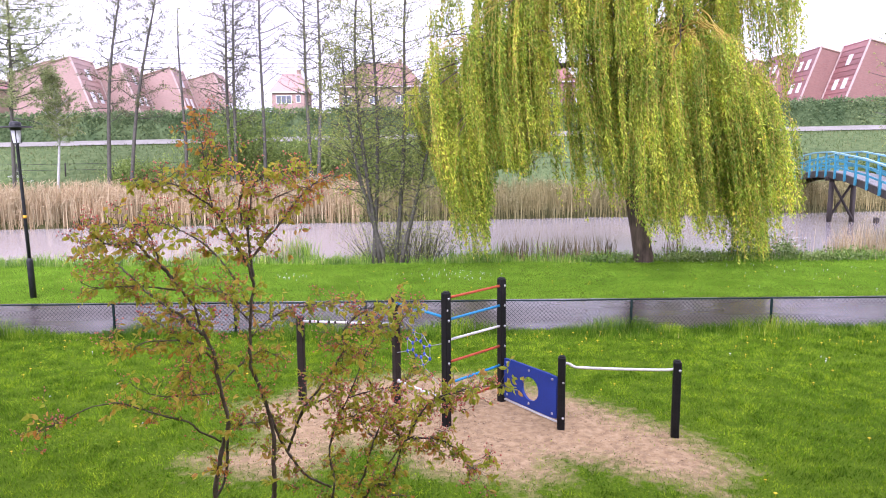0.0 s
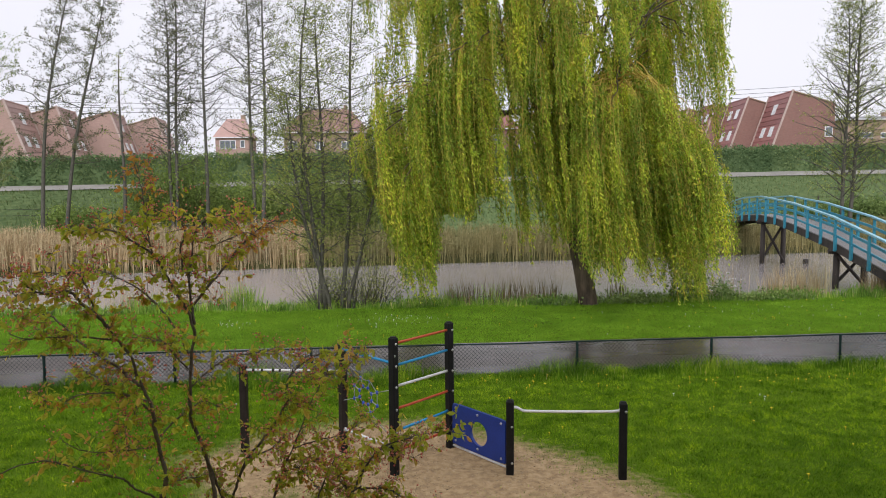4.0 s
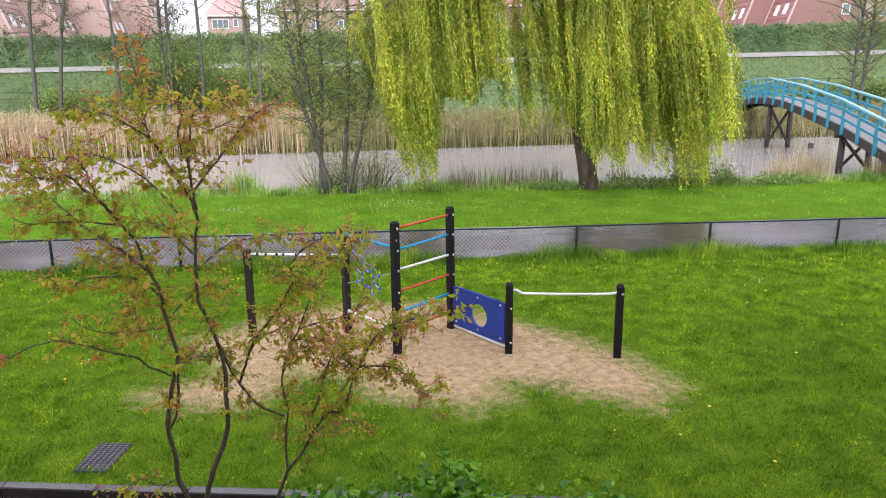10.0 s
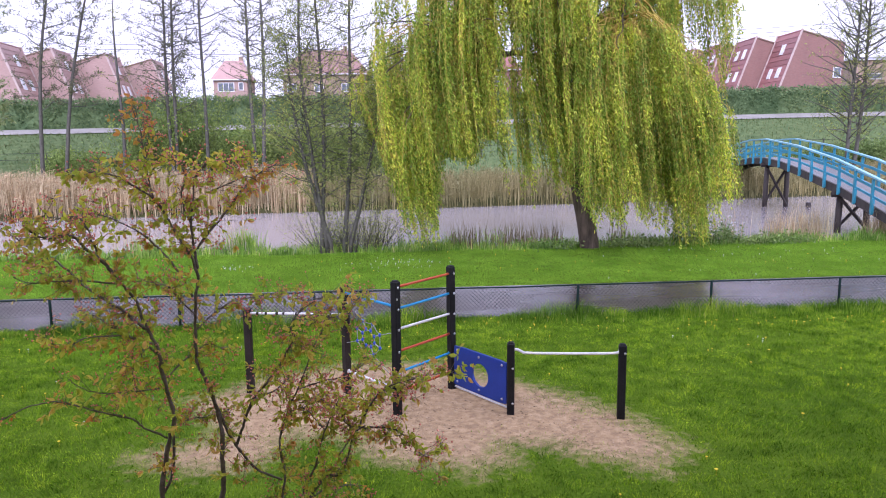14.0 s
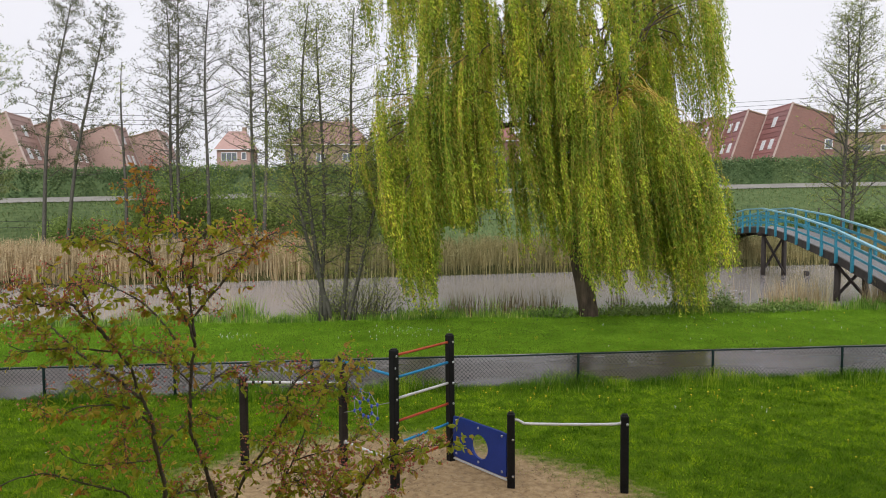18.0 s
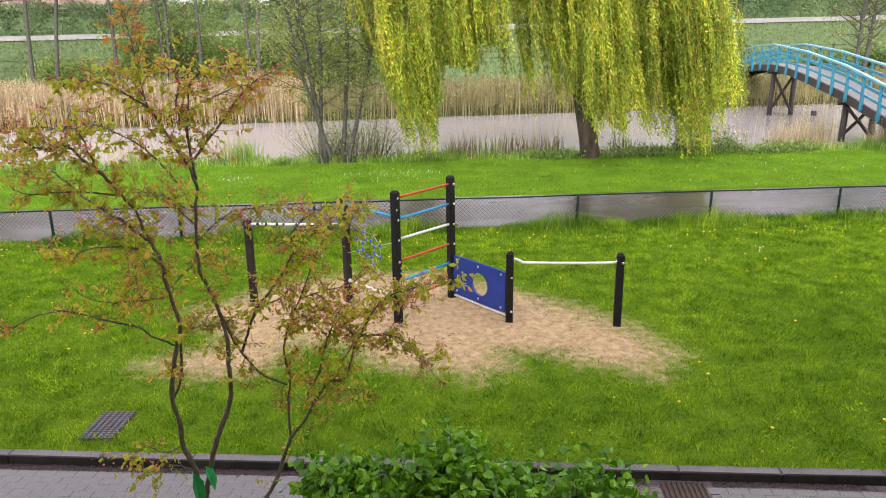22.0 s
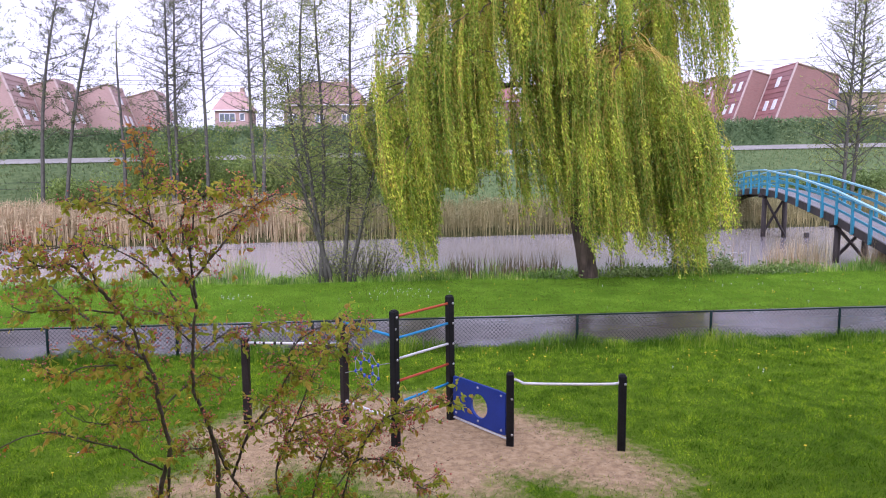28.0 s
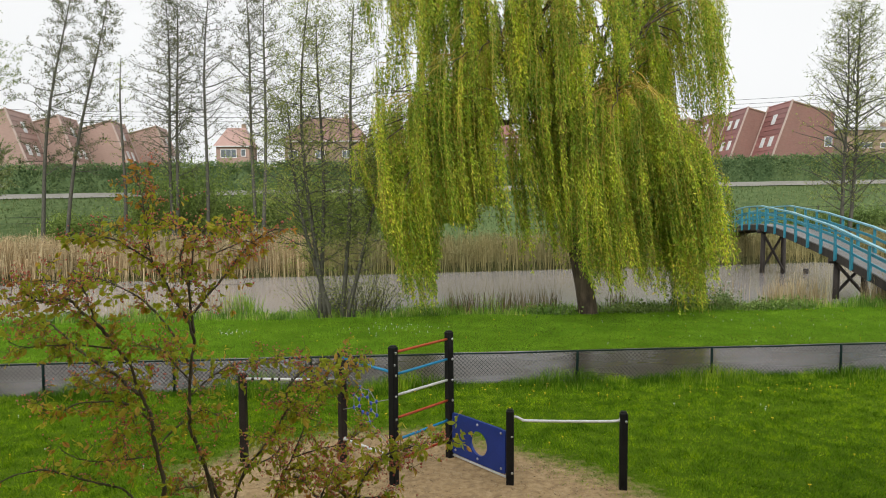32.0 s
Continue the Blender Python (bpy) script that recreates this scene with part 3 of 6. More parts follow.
ground = build_ground()


def sheet(name, xs, y0, y1, z, mat, label, category, steps=6):
    """A paved or wet sheet between two lines, with a little unevenness."""
    V, nx = [], len(xs)
    for k in range(steps + 1):
        for x in xs:
            a, b = (y0(x), y1(x))
            y = a + (b - a) * k / steps
            V.append((x, y, z + 0.006 * float(soft_noise(x, y, 1.3, 5.0))))
    i = (np.arange(steps)[:, None] * nx + np.arange(nx - 1)).ravel()
    return tagged(new(name, mesh_of(name, V, [np.stack([i, i + 1, i + nx + 1, i + nx], 1)], mat, True)), label, category, kind="structure")


WIDE = np.concatenate([[-300, -120, -60, -40], np.arange(-30, 31, 1.0), [40, 60, 120, 300]])
sheet("pavement", WIDE, lambda x: 15.62, lambda x: 18.86, 0.012, M_PATH, "wet brown-grey brick footpath behind the fence", "footpath")
sheet("road", np.concatenate([[-30, -20], np.arange(-14, 14.1, 0.5), [20, 30]]), lambda x: 4.55, lambda x: kerb_y(np.clip(x, -14, 14)) - 0.14, -0.085, M_ROAD, "wet brick-paved street along the kerb", "road")
wx = np.array([-300, -40, 0, 40, 300.0])
wv = np.concatenate([np.stack([wx, np.full(5, 25.0), np.full(5, WATER_Z)], 1), np.stack([wx, np.minimum(shore_y(wx) + 1.5, 55), np.full(5, WATER_Z)], 1)])
water = mesh_of("water", wv, [[[k, k + 1, k + 6, k + 5] for k in range(4)]], M_WATER)
tagged(new("water", water), "murky grey-brown canal water pocked by rain", "water", kind="structure")
cv = []
cx = np.concatenate([[-300, -100], np.arange(-60, 61, 2.0), [100, 300]])
for off in (70.3, 72.1):
    for x in cx:
        y = off + 0.04 * x
        cv.append((x, y, float(height(x, y)) + 0.1))
nc = len(cx)
tagged(new("pavement", mesh_of("pavement", cv, [[[k, k + 1, nc + k + 1, nc + k] for k in range(nc - 1)]], M_CREST)), "pale path along the top of the far dike", "footpath", kind="structure")

# unseen house wall behind the camera; height and brick tuned to shade near lawn
wall = cbox(34, 0.3, 10.4, 0.0).mesh("wall_south", M_BRICKB)
tagged(put("wall_south", wall, None, pose(0, -0.8, -0.15)), "unseen brown brick house wall behind the viewpoint, sized to shade the lawn", "wall", kind="structure")

# kerb stones
kerb = thing("kerb", "wet grey concrete kerb stones along the lawn", "kerb", kind="structure")
kang = math.degrees(math.atan(KERB_SLOPE))
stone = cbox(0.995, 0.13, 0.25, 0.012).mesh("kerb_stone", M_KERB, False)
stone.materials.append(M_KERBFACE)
# front faces of each stone take the near-black second material
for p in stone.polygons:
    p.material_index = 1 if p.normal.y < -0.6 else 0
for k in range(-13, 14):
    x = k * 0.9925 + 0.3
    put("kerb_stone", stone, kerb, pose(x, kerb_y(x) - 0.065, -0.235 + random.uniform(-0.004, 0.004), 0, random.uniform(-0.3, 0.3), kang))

# ---- the climbing frame ----
POSTS = {"a": (-2.39, 11.40, 1.40), "b": (-0.78, 11.13, 1.79), "c": (0.03, 10.13, 2.06), "d": (0.945, 11.15, 2.07), "e": (1.735, 10.03, 1.10), "f": (3.325, 9.69, 1.12)}
frame_set = thing("climbing_frame", "playground climbing frame of black posts with red, white and blue bars", "climbing frame")
HALF = 0.056


def post(key, turn, mat):
    x, y, h = POSTS[key]
    g = cbox(2 * HALF, 2 * HALF, h + 0.25, 0.012)
    cbox(2 * HALF - 0.03, 2 * HALF - 0.03, 0.018, 0.008, g, pose(0, 0, h + 0.25))
    p = put("post", g.mesh("post", mat), frame_set, pose(x, y, -0.25, random.uniform(-0.4, 0.4), random.uniform(-0.4, 0.4), turn))
    return p


def toward(a, b):
    (ax, ay, _), (bx, by, _) = POSTS[a], POSTS[b]
    return math.degrees(math.atan2(by - ay, bx - ax))


post_obs = {}
for key, turn in (("a", toward("a", "b")), ("b", toward("b", "c")), ("c", toward("c", "d")), ("d", toward("d", "e")), ("e", toward("e", "f")), ("f", toward("e", "f"))):
    post_obs[key] = post(key, turn, M_POSTOLD if key in "ab" else M_POST)


def bolt(at, d, label="bolt"):
    g = Geo()
    d = unit(np.array(d, dtype=float))
    tube(g, [np.array(at) - d * 0.01, np.array(at) + d * 0.008, np.array(at) + d * 0.016], [0.021, 0.021, 0.013], 8)
    put("bolt", g.mesh("bolt", M_BOLT, True), frame_set)


def bar(a, b, za, zb, mat, r=0.019, bend=0.0, label=""):
    (ax, ay, _), (bx, by, _) = POSTS[a], POSTS[b]
    A, B = np.array([ax, ay, za]), np.array([bx, by, zb])
    u = unit(B - A)
    A, B = A + u * (HALF - 0.01), B - u * (HALF - 0.01)
    L = np.linalg.norm(B - A)
    g = Geo()
    if bend:
        dn = np.array([0, 0, -bend])
        pts = curve([A + (0, 0, 0), A + u * 0.05, A + u * 0.13 + dn * 0.75, A + u * 0.2 + dn, A + u * L * 0.5 + dn * 0.9, B - u * 0.12 + dn * 0.5, B], 26)
    else:
        pts = [A + u * L * k / 6 for k in range(7)]
    tube(g, pts, r, 10)
    tube(g, [A, A + u * 0.012], r * 1.7, 10)
    tube(g, [B - u * 0.012, B], r * 1.7, 10)
    put("bar", g.mesh("bar", mat, True), frame_set, None, label)
    n = np.array([u[1], -u[0], 0])
    n = n if n[1] < 0 else -n
    return A, B, u, n


bar("a", "b", 1.33, 1.33, M_WHITE, 0.021, 0, "white painted bar")
for u0 in (0.10, 0.19, 0.30, 0.37, 0.50, 0.62, 0.70, 0.84):
    A, B = np.array([*POSTS["a"][:2], 1.33]), np.array([*POSTS["b"][:2], 1.33])
    g = Geo()
    tube(g, [A + (B - A) * u0, A + (B - A) * (u0 + random.uniform(0.015, 0.035))], 0.0222, 10)
    put("bare_band", g.mesh("bare_band", M_POSTOLD, True), frame_set, None, "dark band where the white paint is gone")
bar("b", "c", 1.69, 1.68, M_BLUE, 0.021, 0, "light blue bar")
bar("b", "c", 0.39, 0.41, M_WHITE, 0.021, 0, "white bar with chipped paint")
for zc, zd, mat, lab in ((1.97, 1.955, M_RED, "red bar"), (1.64, 1.63, M_BLUE, "light blue bar"), (1.33, 1.29, M_WHITE, "white bar"),
                         (0.99, 0.955, M_RED, "red bar"), (0.66, 0.63, M_BLUE, "light blue bar"), (0.35, 0.31, M_RED, "red bar")):
    A, B, u, n = bar("c", "d", zc, zd, mat, 0.02, 0, lab)
    x, y, _ = POSTS["c"]
    bolt((x + n[0] * HALF + u[0] * 0.0, y + n[1] * HALF, zc), (n[0], n[1], 0))
    x, y, _ = POSTS["d"]
    bolt((x + n[0] * HALF, y + n[1] * HALF, zd), (n[0], n[1], 0))
bar("e", "f", 1.0, 1.01, M_WHITE, 0.02, 0.05, "white bent somersault bar")
for key, z in (("e", 0.72), ("e", 0.17), ("f", 1.0), ("c", 1.80)):
    x, y, _ = POSTS[key]
    bolt((x + 0.02, y - HALF, z), (0, -1, 0))

# blue panel with a crawl hole
(dx, dy, _), (ex, ey, _) = POSTS["d"], POSTS["e"]
pl = math.hypot(ex - dx, ey - dy) - 2 * HALF - 0.05
pm = pose((dx + ex) / 2, (dy + ey) / 2, 0.44, 0, 0, toward("d", "e"))
pw, ph, hr, th = pl / 2, 0.335, 0.19, 0.02
N = 48
ang = np.linspace(0, 2 * math.pi, N, endpoint=False)
sq = np.stack([np.cos(ang), np.sin(ang)], 1)
k = np.minimum(pw / np.maximum(np.abs(sq[:, 0]), 1e-6), ph / np.maximum(np.abs(sq[:, 1]), 1e-6))
outer = sq * k[:, None]
for cx0, cy0 in ((pw, ph), (-pw, ph), (-pw, -ph), (pw, -ph)):
    j = int(np.argmin(np.hypot(outer[:, 0] - cx0, outer[:, 1] - cy0)))
    outer[j] = (cx0 * 0.985, cy0 * 0.965)
inner = sq * hr
g = Geo()
V = np.concatenate([np.c_[outer[:, 0], np.full(N, -th), outer[:, 1]], np.c_[inner[:, 0] + 0.02, np.full(N, -th), inner[:, 1] - 0.02],
                    np.c_[outer[:, 0], np.full(N, th), outer[:, 1]], np.c_[inner[:, 0] + 0.02, np.full(N, th), inner[:, 1] - 0.02]])
a, b = np.arange(N), (np.arange(N) + 1) % N
g.add(V, None, np.concatenate([np.stack([a, b, N + b, N + a], 1), np.stack([2 * N + b, 2 * N + a, 3 * N + a, 3 * N + b], 1),
                               np.stack([b, a, 2 * N + a, 2 * N + b], 1), np.stack([N + a, N + b, 3 * N + b, 3 * N + a], 1)]))
panel = put("panel", g.mesh("panel", M_PANEL), frame_set, pm, "dark blue panel with a round crawl hole")
for sx in (-0.86, 0.0, 0.86):
    for sz in (-0.78, 0.82):
        gb = Geo()
        tube(gb, [(sx * pw, -th, sz * ph), (sx * pw, -th - 0.012, sz * ph), (sx * pw, -th - 0.016, sz * ph)], [0.02, 0.02, 0.01], 8)
        put("bolt", gb.mesh("bolt", M_BOLT, True), panel)
gr = Geo()
tube(gr, [(-pw, 0, -ph - 0.035), (pw, 0, -ph - 0.035)], 0.017, 8)
put("bar", gr.mesh("bar", M_WHITE, True), frame_set, pm, "white bar under the panel")

# rope net with blue connectors
(bx, by, _), (cx1, cy1, _) = POSTS["b"], POSTS["c"]
nu = unit(np.array([cx1 - bx, cy1 - by, 0]))
nc0 = np.array([(bx + cx1) / 2 - 0.02, (by + cy1) / 2, 1.07])
up = np.array([0, 0, 1.0])


def on_net(r, a):
    return nc0 + nu * r * math.cos(a) * 1.15 + up * r * math.sin(a)


net = put("rope_net", None, frame_set, None, "grey rope net with blue plastic connectors")
gn = Geo()
ball = Geo()
tube(ball, [(0, 0, -0.03), (0, 0, -0.018), (0, 0, 0), (0, 0, 0.018), (0, 0, 0.03)], [0.008, 0.019, 0.023, 0.019, 0.008], 8)
ball_me = ball.mesh("connector", M_BALL, True)
for j in range(8):
    a0, a1 = math.pi / 8 + j * math.pi / 4, math.pi / 8 + (j + 1) * math.pi / 4
    am = (a0 + a1) / 2
    for r0, r1 in ((0.14, 0.14), (0.27, 0.27)):
        tube(gn, [on_net(r0, a0), (on_net(r0, a0) + on_net(r1, a1)) / 2 - up * 0.012, on_net(r1, a1)], 0.0055, 5)
    tube(gn, [on_net(0.14, a0), on_net(0.27, a0)], 0.009, 5)
    q = on_net(0.27, a0)
    s = (q - nc0) @ nu
    reach = 0.64 - abs(s)
    if j % 2 == 0:
        tube(gn, [q, q + nu * math.copysign(reach, s) + up * 0.3 * math.sin(a0)], 0.006, 5)
    for r0 in (0.14, 0.27):
        put("connector", ball_me, net, Matrix.Translation(on_net(r0, a0)))
put("rope", gn.mesh("rope", M_ROPE, True), net)

# ---- the fence ----
FENCE_X = [-16.0, -13.0, -10.2, -7.43, -4.7, -1.76, 1.23, 4.22, 7.38, 10.5, 13.7, 16.9]
FENCE_Y, FENCE_H = 15.5, 0.73
fence = thing("fence", "low dark green chain-link fence with a top rail", "fence")
gp = Geo()
tube(gp, [(0, 0, -0.3), (0, 0, FENCE_H - 0.01), (0, 0, FENCE_H + 0.015)], [0.03, 0.03, 0.02], 10)
post_me = gp.mesh("post", M_FENCE, True)
for x0, x1 in zip(FENCE_X, FENCE_X[1:]):
    put("post", post_me, fence, pose(x0, FENCE_Y, 0, random.uniform(-1, 1), random.uniform(-1, 1)))
    g = Geo()
    sag = random.uniform(0.0, 0.012)
    tube(g, [(x0, FENCE_Y, FENCE_H), ((x0 + x1) / 2, FENCE_Y, FENCE_H - sag), (x1, FENCE_Y, FENCE_H)], 0.018, 8)
    put("rail", g.mesh("rail", M_FENCE, True), fence)
    W, Hh = x1 - x0 - 0.06, FENCE_H - 0.05
    g = Geo()
    step = 0.092
    for sgn in (1, -1):
        c = -Hh
        while c < W:
            xa, za, xb, zb = c, 0.0, c + Hh, Hh
            if xa < 0:
                za, xa = -xa, 0.0
            if xb > W:
                zb, xb = Hh - (xb - W), W
            if sgn < 0:
                xa, xb = W - xa, W - xb
            A, B = np.array([x0 + 0.03 + xa, FENCE_Y + sgn * 0.002, za + 0.03]), np.array([x0 + 0.03 + xb, FENCE_Y + sgn * 0.002, zb + 0.03])
            tube(g, [A, B], 0.0050, 3, False)
            c += step
    put("chain_link", g.mesh("chain_link", M_WIRE), fence)
put("post", post_me, fence, pose(FENCE_X[-1], FENCE_Y, 0))

# ---- the street lamp ----
lamp = thing("street_lamp", "slim black street lamp with a lantern head and flat wide cap", "street lamp", pose(-11.66, 19.66, 0, 0, -0.6, 0))
g = Geo()
tube(g, [(0, 0, -0.2), (0, 0, 1.05), (0, 0, 1.12), (0, 0, 1.15)], [0.085, 0.085, 0.075, 0.05], 12)
put("base", g.mesh("base", M_LAMP, True), lamp)
g = Geo()
tube(g, [(0, 0, 1.15), (0, 0, 2.6), (0, 0, 4.3), (0, 0, 4.36)], [0.05, 0.045, 0.04, 0.06], 12)
put("pole", g.mesh("pole", M_LAMP, True), lamp)
g = Geo()
tube(g, [(0, 0, 2.28), (0, 0, 2.36)], 0.053, 12)
put("sticker", g.mesh("sticker", M_YELLOW, True), lamp, None, "small orange-yellow sticker band")
g = Geo()
tube(g, [(0, 0, 4.36), (0, 0, 4.38), (0, 0, 4.68), (0, 0, 4.70)], [0.09, 0.095, 0.125, 0.12], 16)
put("lantern_glass", g.mesh("lantern_glass", M_GLASSW, True), lamp, None, "frosted white lantern glass")
for j in range(4):
    a = j * math.pi / 2 + 0.4
    g = Geo()
    tube(g, [(0.098 * math.cos(a), 0.098 * math.sin(a), 4.35), (0.13 * math.cos(a), 0.13 * math.sin(a), 4.83)], 0.012, 6)
    put("stay", g.mesh("stay", M_LAMP, True), lamp)
g = Geo()
tube(g, [(0, 0, 4.775), (0, 0, 4.785), (0, 0, 4.81), (0, 0, 4.82)], [0.40, 0.42, 0.40, 0.2], 28)
put("cap_disc", g.mesh("cap_disc", M_LAMP, True), lamp)
g = Geo()
tube(g, [(0, 0, 4.7), (0, 0, 4.72), (0, 0, 4.88), (0, 0, 4.93), (0, 0, 4.95)], [0.13, 0.15, 0.15, 0.13, 0.04], 16)
put("cap", g.mesh("cap", M_LAMP, True), lamp)

# ---- cover in the lawn, gully in the street ----
cover = thing("inspection_cover", "grey studded inspection cover set in the lawn", "cover", pose(-3.33, 7.43, 0.0, 0, 0, -6))
put("frame", cbox(0.40, 0.62, 0.045, 0.008).mesh("frame", M_IRONDARK), cover, pose(0, 0, -0.03))
stud = cbox(0.046, 0.030, 0.014, 0.004).mesh("stud", M_STUD)
for i in range(6):
    for j in range(13):
        put("stud", stud, cover, pose(-0.1625 + i * 0.065, -0.276 + j * 0.046, 0.014))
gully = thing("gully", "rusty iron gully grate beside the kerb", "drain", pose(2.76, 5.73, -0.085, 0, 0, kang))
put("frame", cbox(0.46, 0.30, 0.02, 0.004).mesh("frame", M_IRON), gully, pose(0, 0, -0.012))
slat = cbox(0.024, 0.26, 0.02, 0.004).mesh("slat", M_IRON)
for i in range(9):
    put("slat", slat, gully, pose(-0.2 + i * 0.05, 0, 0.006))

# ---- the footbridge ----
B_FAR, B_NEAR = np.array([23.4, 41.3]), np.array([20.85, 30.3])
b_dir = unit(B_NEAR - B_FAR)
b_side = np.array([-b_dir[1], b_dir[0]])
if b_side[0] < 0:
    b_side = -b_side
HALF_W = 0.75


def deck_z(s):
    """Deck height along the bridge; s = 0 at the far trestle, metres toward the near bank."""
    knots = [(-12, 1.35), (-8.5, 1.9), (-3.2, 2.38), (0, 2.50), (3.0, 2.42), (6.0, 2.2), (11.3, 1.70), (16, 1.02), (21, 0.18), (24, -0.1)]
    xs, zs = zip(*knots)
    return float(np.interp(s, xs, zs))


def on_bridge(s, side, z):
    p = B_FAR + b_dir * s + b_side * side
    return np.array([p[0], p[1], z])


bridge = thing("footbridge", "arched timber footbridge with bright blue railings on black trestles", "bridge")
S = np.arange(-11.5, 22.6, 0.5)


def strip(side0, side1, top, thick, mat, name, label=""):
    g, n = Geo(), len(S)
    V = []
    for s in S:
        z = deck_z(s) + top
        V += [on_bridge(s, side0, z), on_bridge(s, side1, z), on_bridge(s, side1, z - thick), on_bridge(s, side0, z - thick)]
    q = []
    for i in range(n - 1):
        a, b = 4 * i, 4 * i + 4
        q += [(a + k, a + (k + 1) % 4, b + (k + 1) % 4, b + k) for k in range(4)]
    q += [(0, 3, 2, 1), (4 * n - 4, 4 * n - 3, 4 * n - 2, 4 * n - 1)]
    g.add(V, None, q)
    return put(name, g.mesh(name, mat), bridge, None, label)


strip(-HALF_W - 0.02, -HALF_W + 0.14, -0.06, 0.36, M_BRWOOD, "beam", "black timber edge beam")
strip(HALF_W - 0.14, HALF_W + 0.02, -0.06, 0.36, M_BRWOOD, "beam", "black timber edge beam")
b_turn = math.degrees(math.atan2(b_dir[1], b_dir[0]))
plank = cbox(0.142, 2 * HALF_W + 0.06, 0.05, 0.006).mesh("plank", M_DECK)
for k in range(222):
    s = -11.4 + k * 0.152
    slope = math.degrees(math.atan2(deck_z(s + 0.2) - deck_z(s - 0.2), 0.4))
    put("plank", plank, bridge, Matrix.Translation(on_bridge(s, 0, deck_z(s) - 0.05)) @ pose(0, 0, 0, 0, 0, b_turn) @ pose(0, 0, 0, 0, -slope, 0))
rail_post = cbox(0.15, 0.085, 1.42, 0.01)
rail_me = rail_post.mesh("rail_post", M_BRBLUE)
brace_me = cbox(0.05, 0.11, 0.62, 0.006).mesh("brace", M_BRBLUE)
for side in (-1, 1):
    off = side * (HALF_W + 0.065)
    for k in range(20):
        s = -11.0 + k * 1.74
        m = Matrix.Translation(on_bridge(s, off, deck_z(s) - 0.40)) @ pose(0, 0, 0, 0, 0, b_turn)
        rp = put("rail_post", rail_me, bridge, m)
        put("brace", brace_me, rp, pose(0.11, 0, 0.05))
    knots = [-11.5, -8.5, -3.2, 0.3, 6.0, 11.3, 16, 22.5]
    for name, zt, hh, ww, mat in (("top_rail", 1.07, 0.075, 0.15, M_BRCAP), ("mid_rail", 0.62, 0.12, 0.05, M_BRBLUE), ("low_rail", 0.25, 0.10, 0.05, M_BRBLUE)):
        for s0, s1 in zip(knots, knots[1:]):
            g = Geo()
            V = []
            for s in (s0, s1):
                z = deck_z(s) + zt
                for o, h in ((-ww / 2, hh), (ww / 2, hh), (ww / 2, 0), (-ww / 2, 0)):
                    V.append(on_bridge(s, off - side * (0.0 if name == "top_rail" else 0.06) + o, z + h))
            g.add(V, None, [(k, (k + 1) % 4, 4 + (k + 1) % 4, 4 + k) for k in range(4)] + [(3, 2, 1, 0), (4, 5, 6, 7)])
            put(name, g.mesh(name, mat), bridge)
for s in (0.0, 11.3):
    top = deck_z(s) - 0.4
    tr = put("trestle", None, bridge)
    for side in (-0.6, 0.6):
        g = Geo()
        foot, head = on_bridge(s, side * 1.02, -1.6), on_bridge(s, side * 0.97, top)
        tube(g, [foot, (foot + head) / 2, head], [0.15, 0.145, 0.14], 10)
        put("trestle_post", g.mesh("trestle_post", M_BRWOOD, True), tr)
    for a, b in ((-0.6, 0.6), (0.6, -0.6)):
        g = Geo()
        shift = np.array([b_dir[0], b_dir[1], 0]) * (0.17 if a > 0 else -0.17)
        tube(g, [on_bridge(s, a, -0.35) + shift, on_bridge(s, b, top - 0.25) + shift], 0.075, 4)
        put("cross_brace", g.mesh("cross_brace", M_BRWOOD), tr)
    g = Geo()
    tube(g, [on_bridge(s, -0.95, top - 0.06), on_bridge(s, 0.95, top - 0.06)], 0.13, 4)
    put("cross_beam", g.mesh("cross_beam", M_BRWOOD), tr)
stake = thing("mooring_stake", "short dark stake in the canal water", "stake", pose(25.1, 40.6, -1.3))
g = Geo()
tube(g, [(0, 0, 0), (0, 0, 1.05), (0, 0, 1.1)], [0.16, 0.16, 0.12], 9)
put("stake_body", g.mesh("stake_body", M_BRWOOD, True), stake)


# ---- houses beyond the dike ----
def flat_piece(name, quadpts, thick, mat, parent, label=""):
    """A slab from four corners, pushed back by thick along its inner side."""
    P = np.array(quadpts, dtype=float)
    n = unit(np.cross(P[1] - P[0], P[3] - P[0]))
    V = np.concatenate([P, P - n * thick])
    g = Geo().add(V, None, [(0, 1, 2, 3), (7, 6, 5, 4), (0, 4, 5, 1), (1, 5, 6, 2), (2, 6, 7, 3), (3, 7, 4, 0)])
    return put(name, g.mesh(name, mat), parent, None, label)


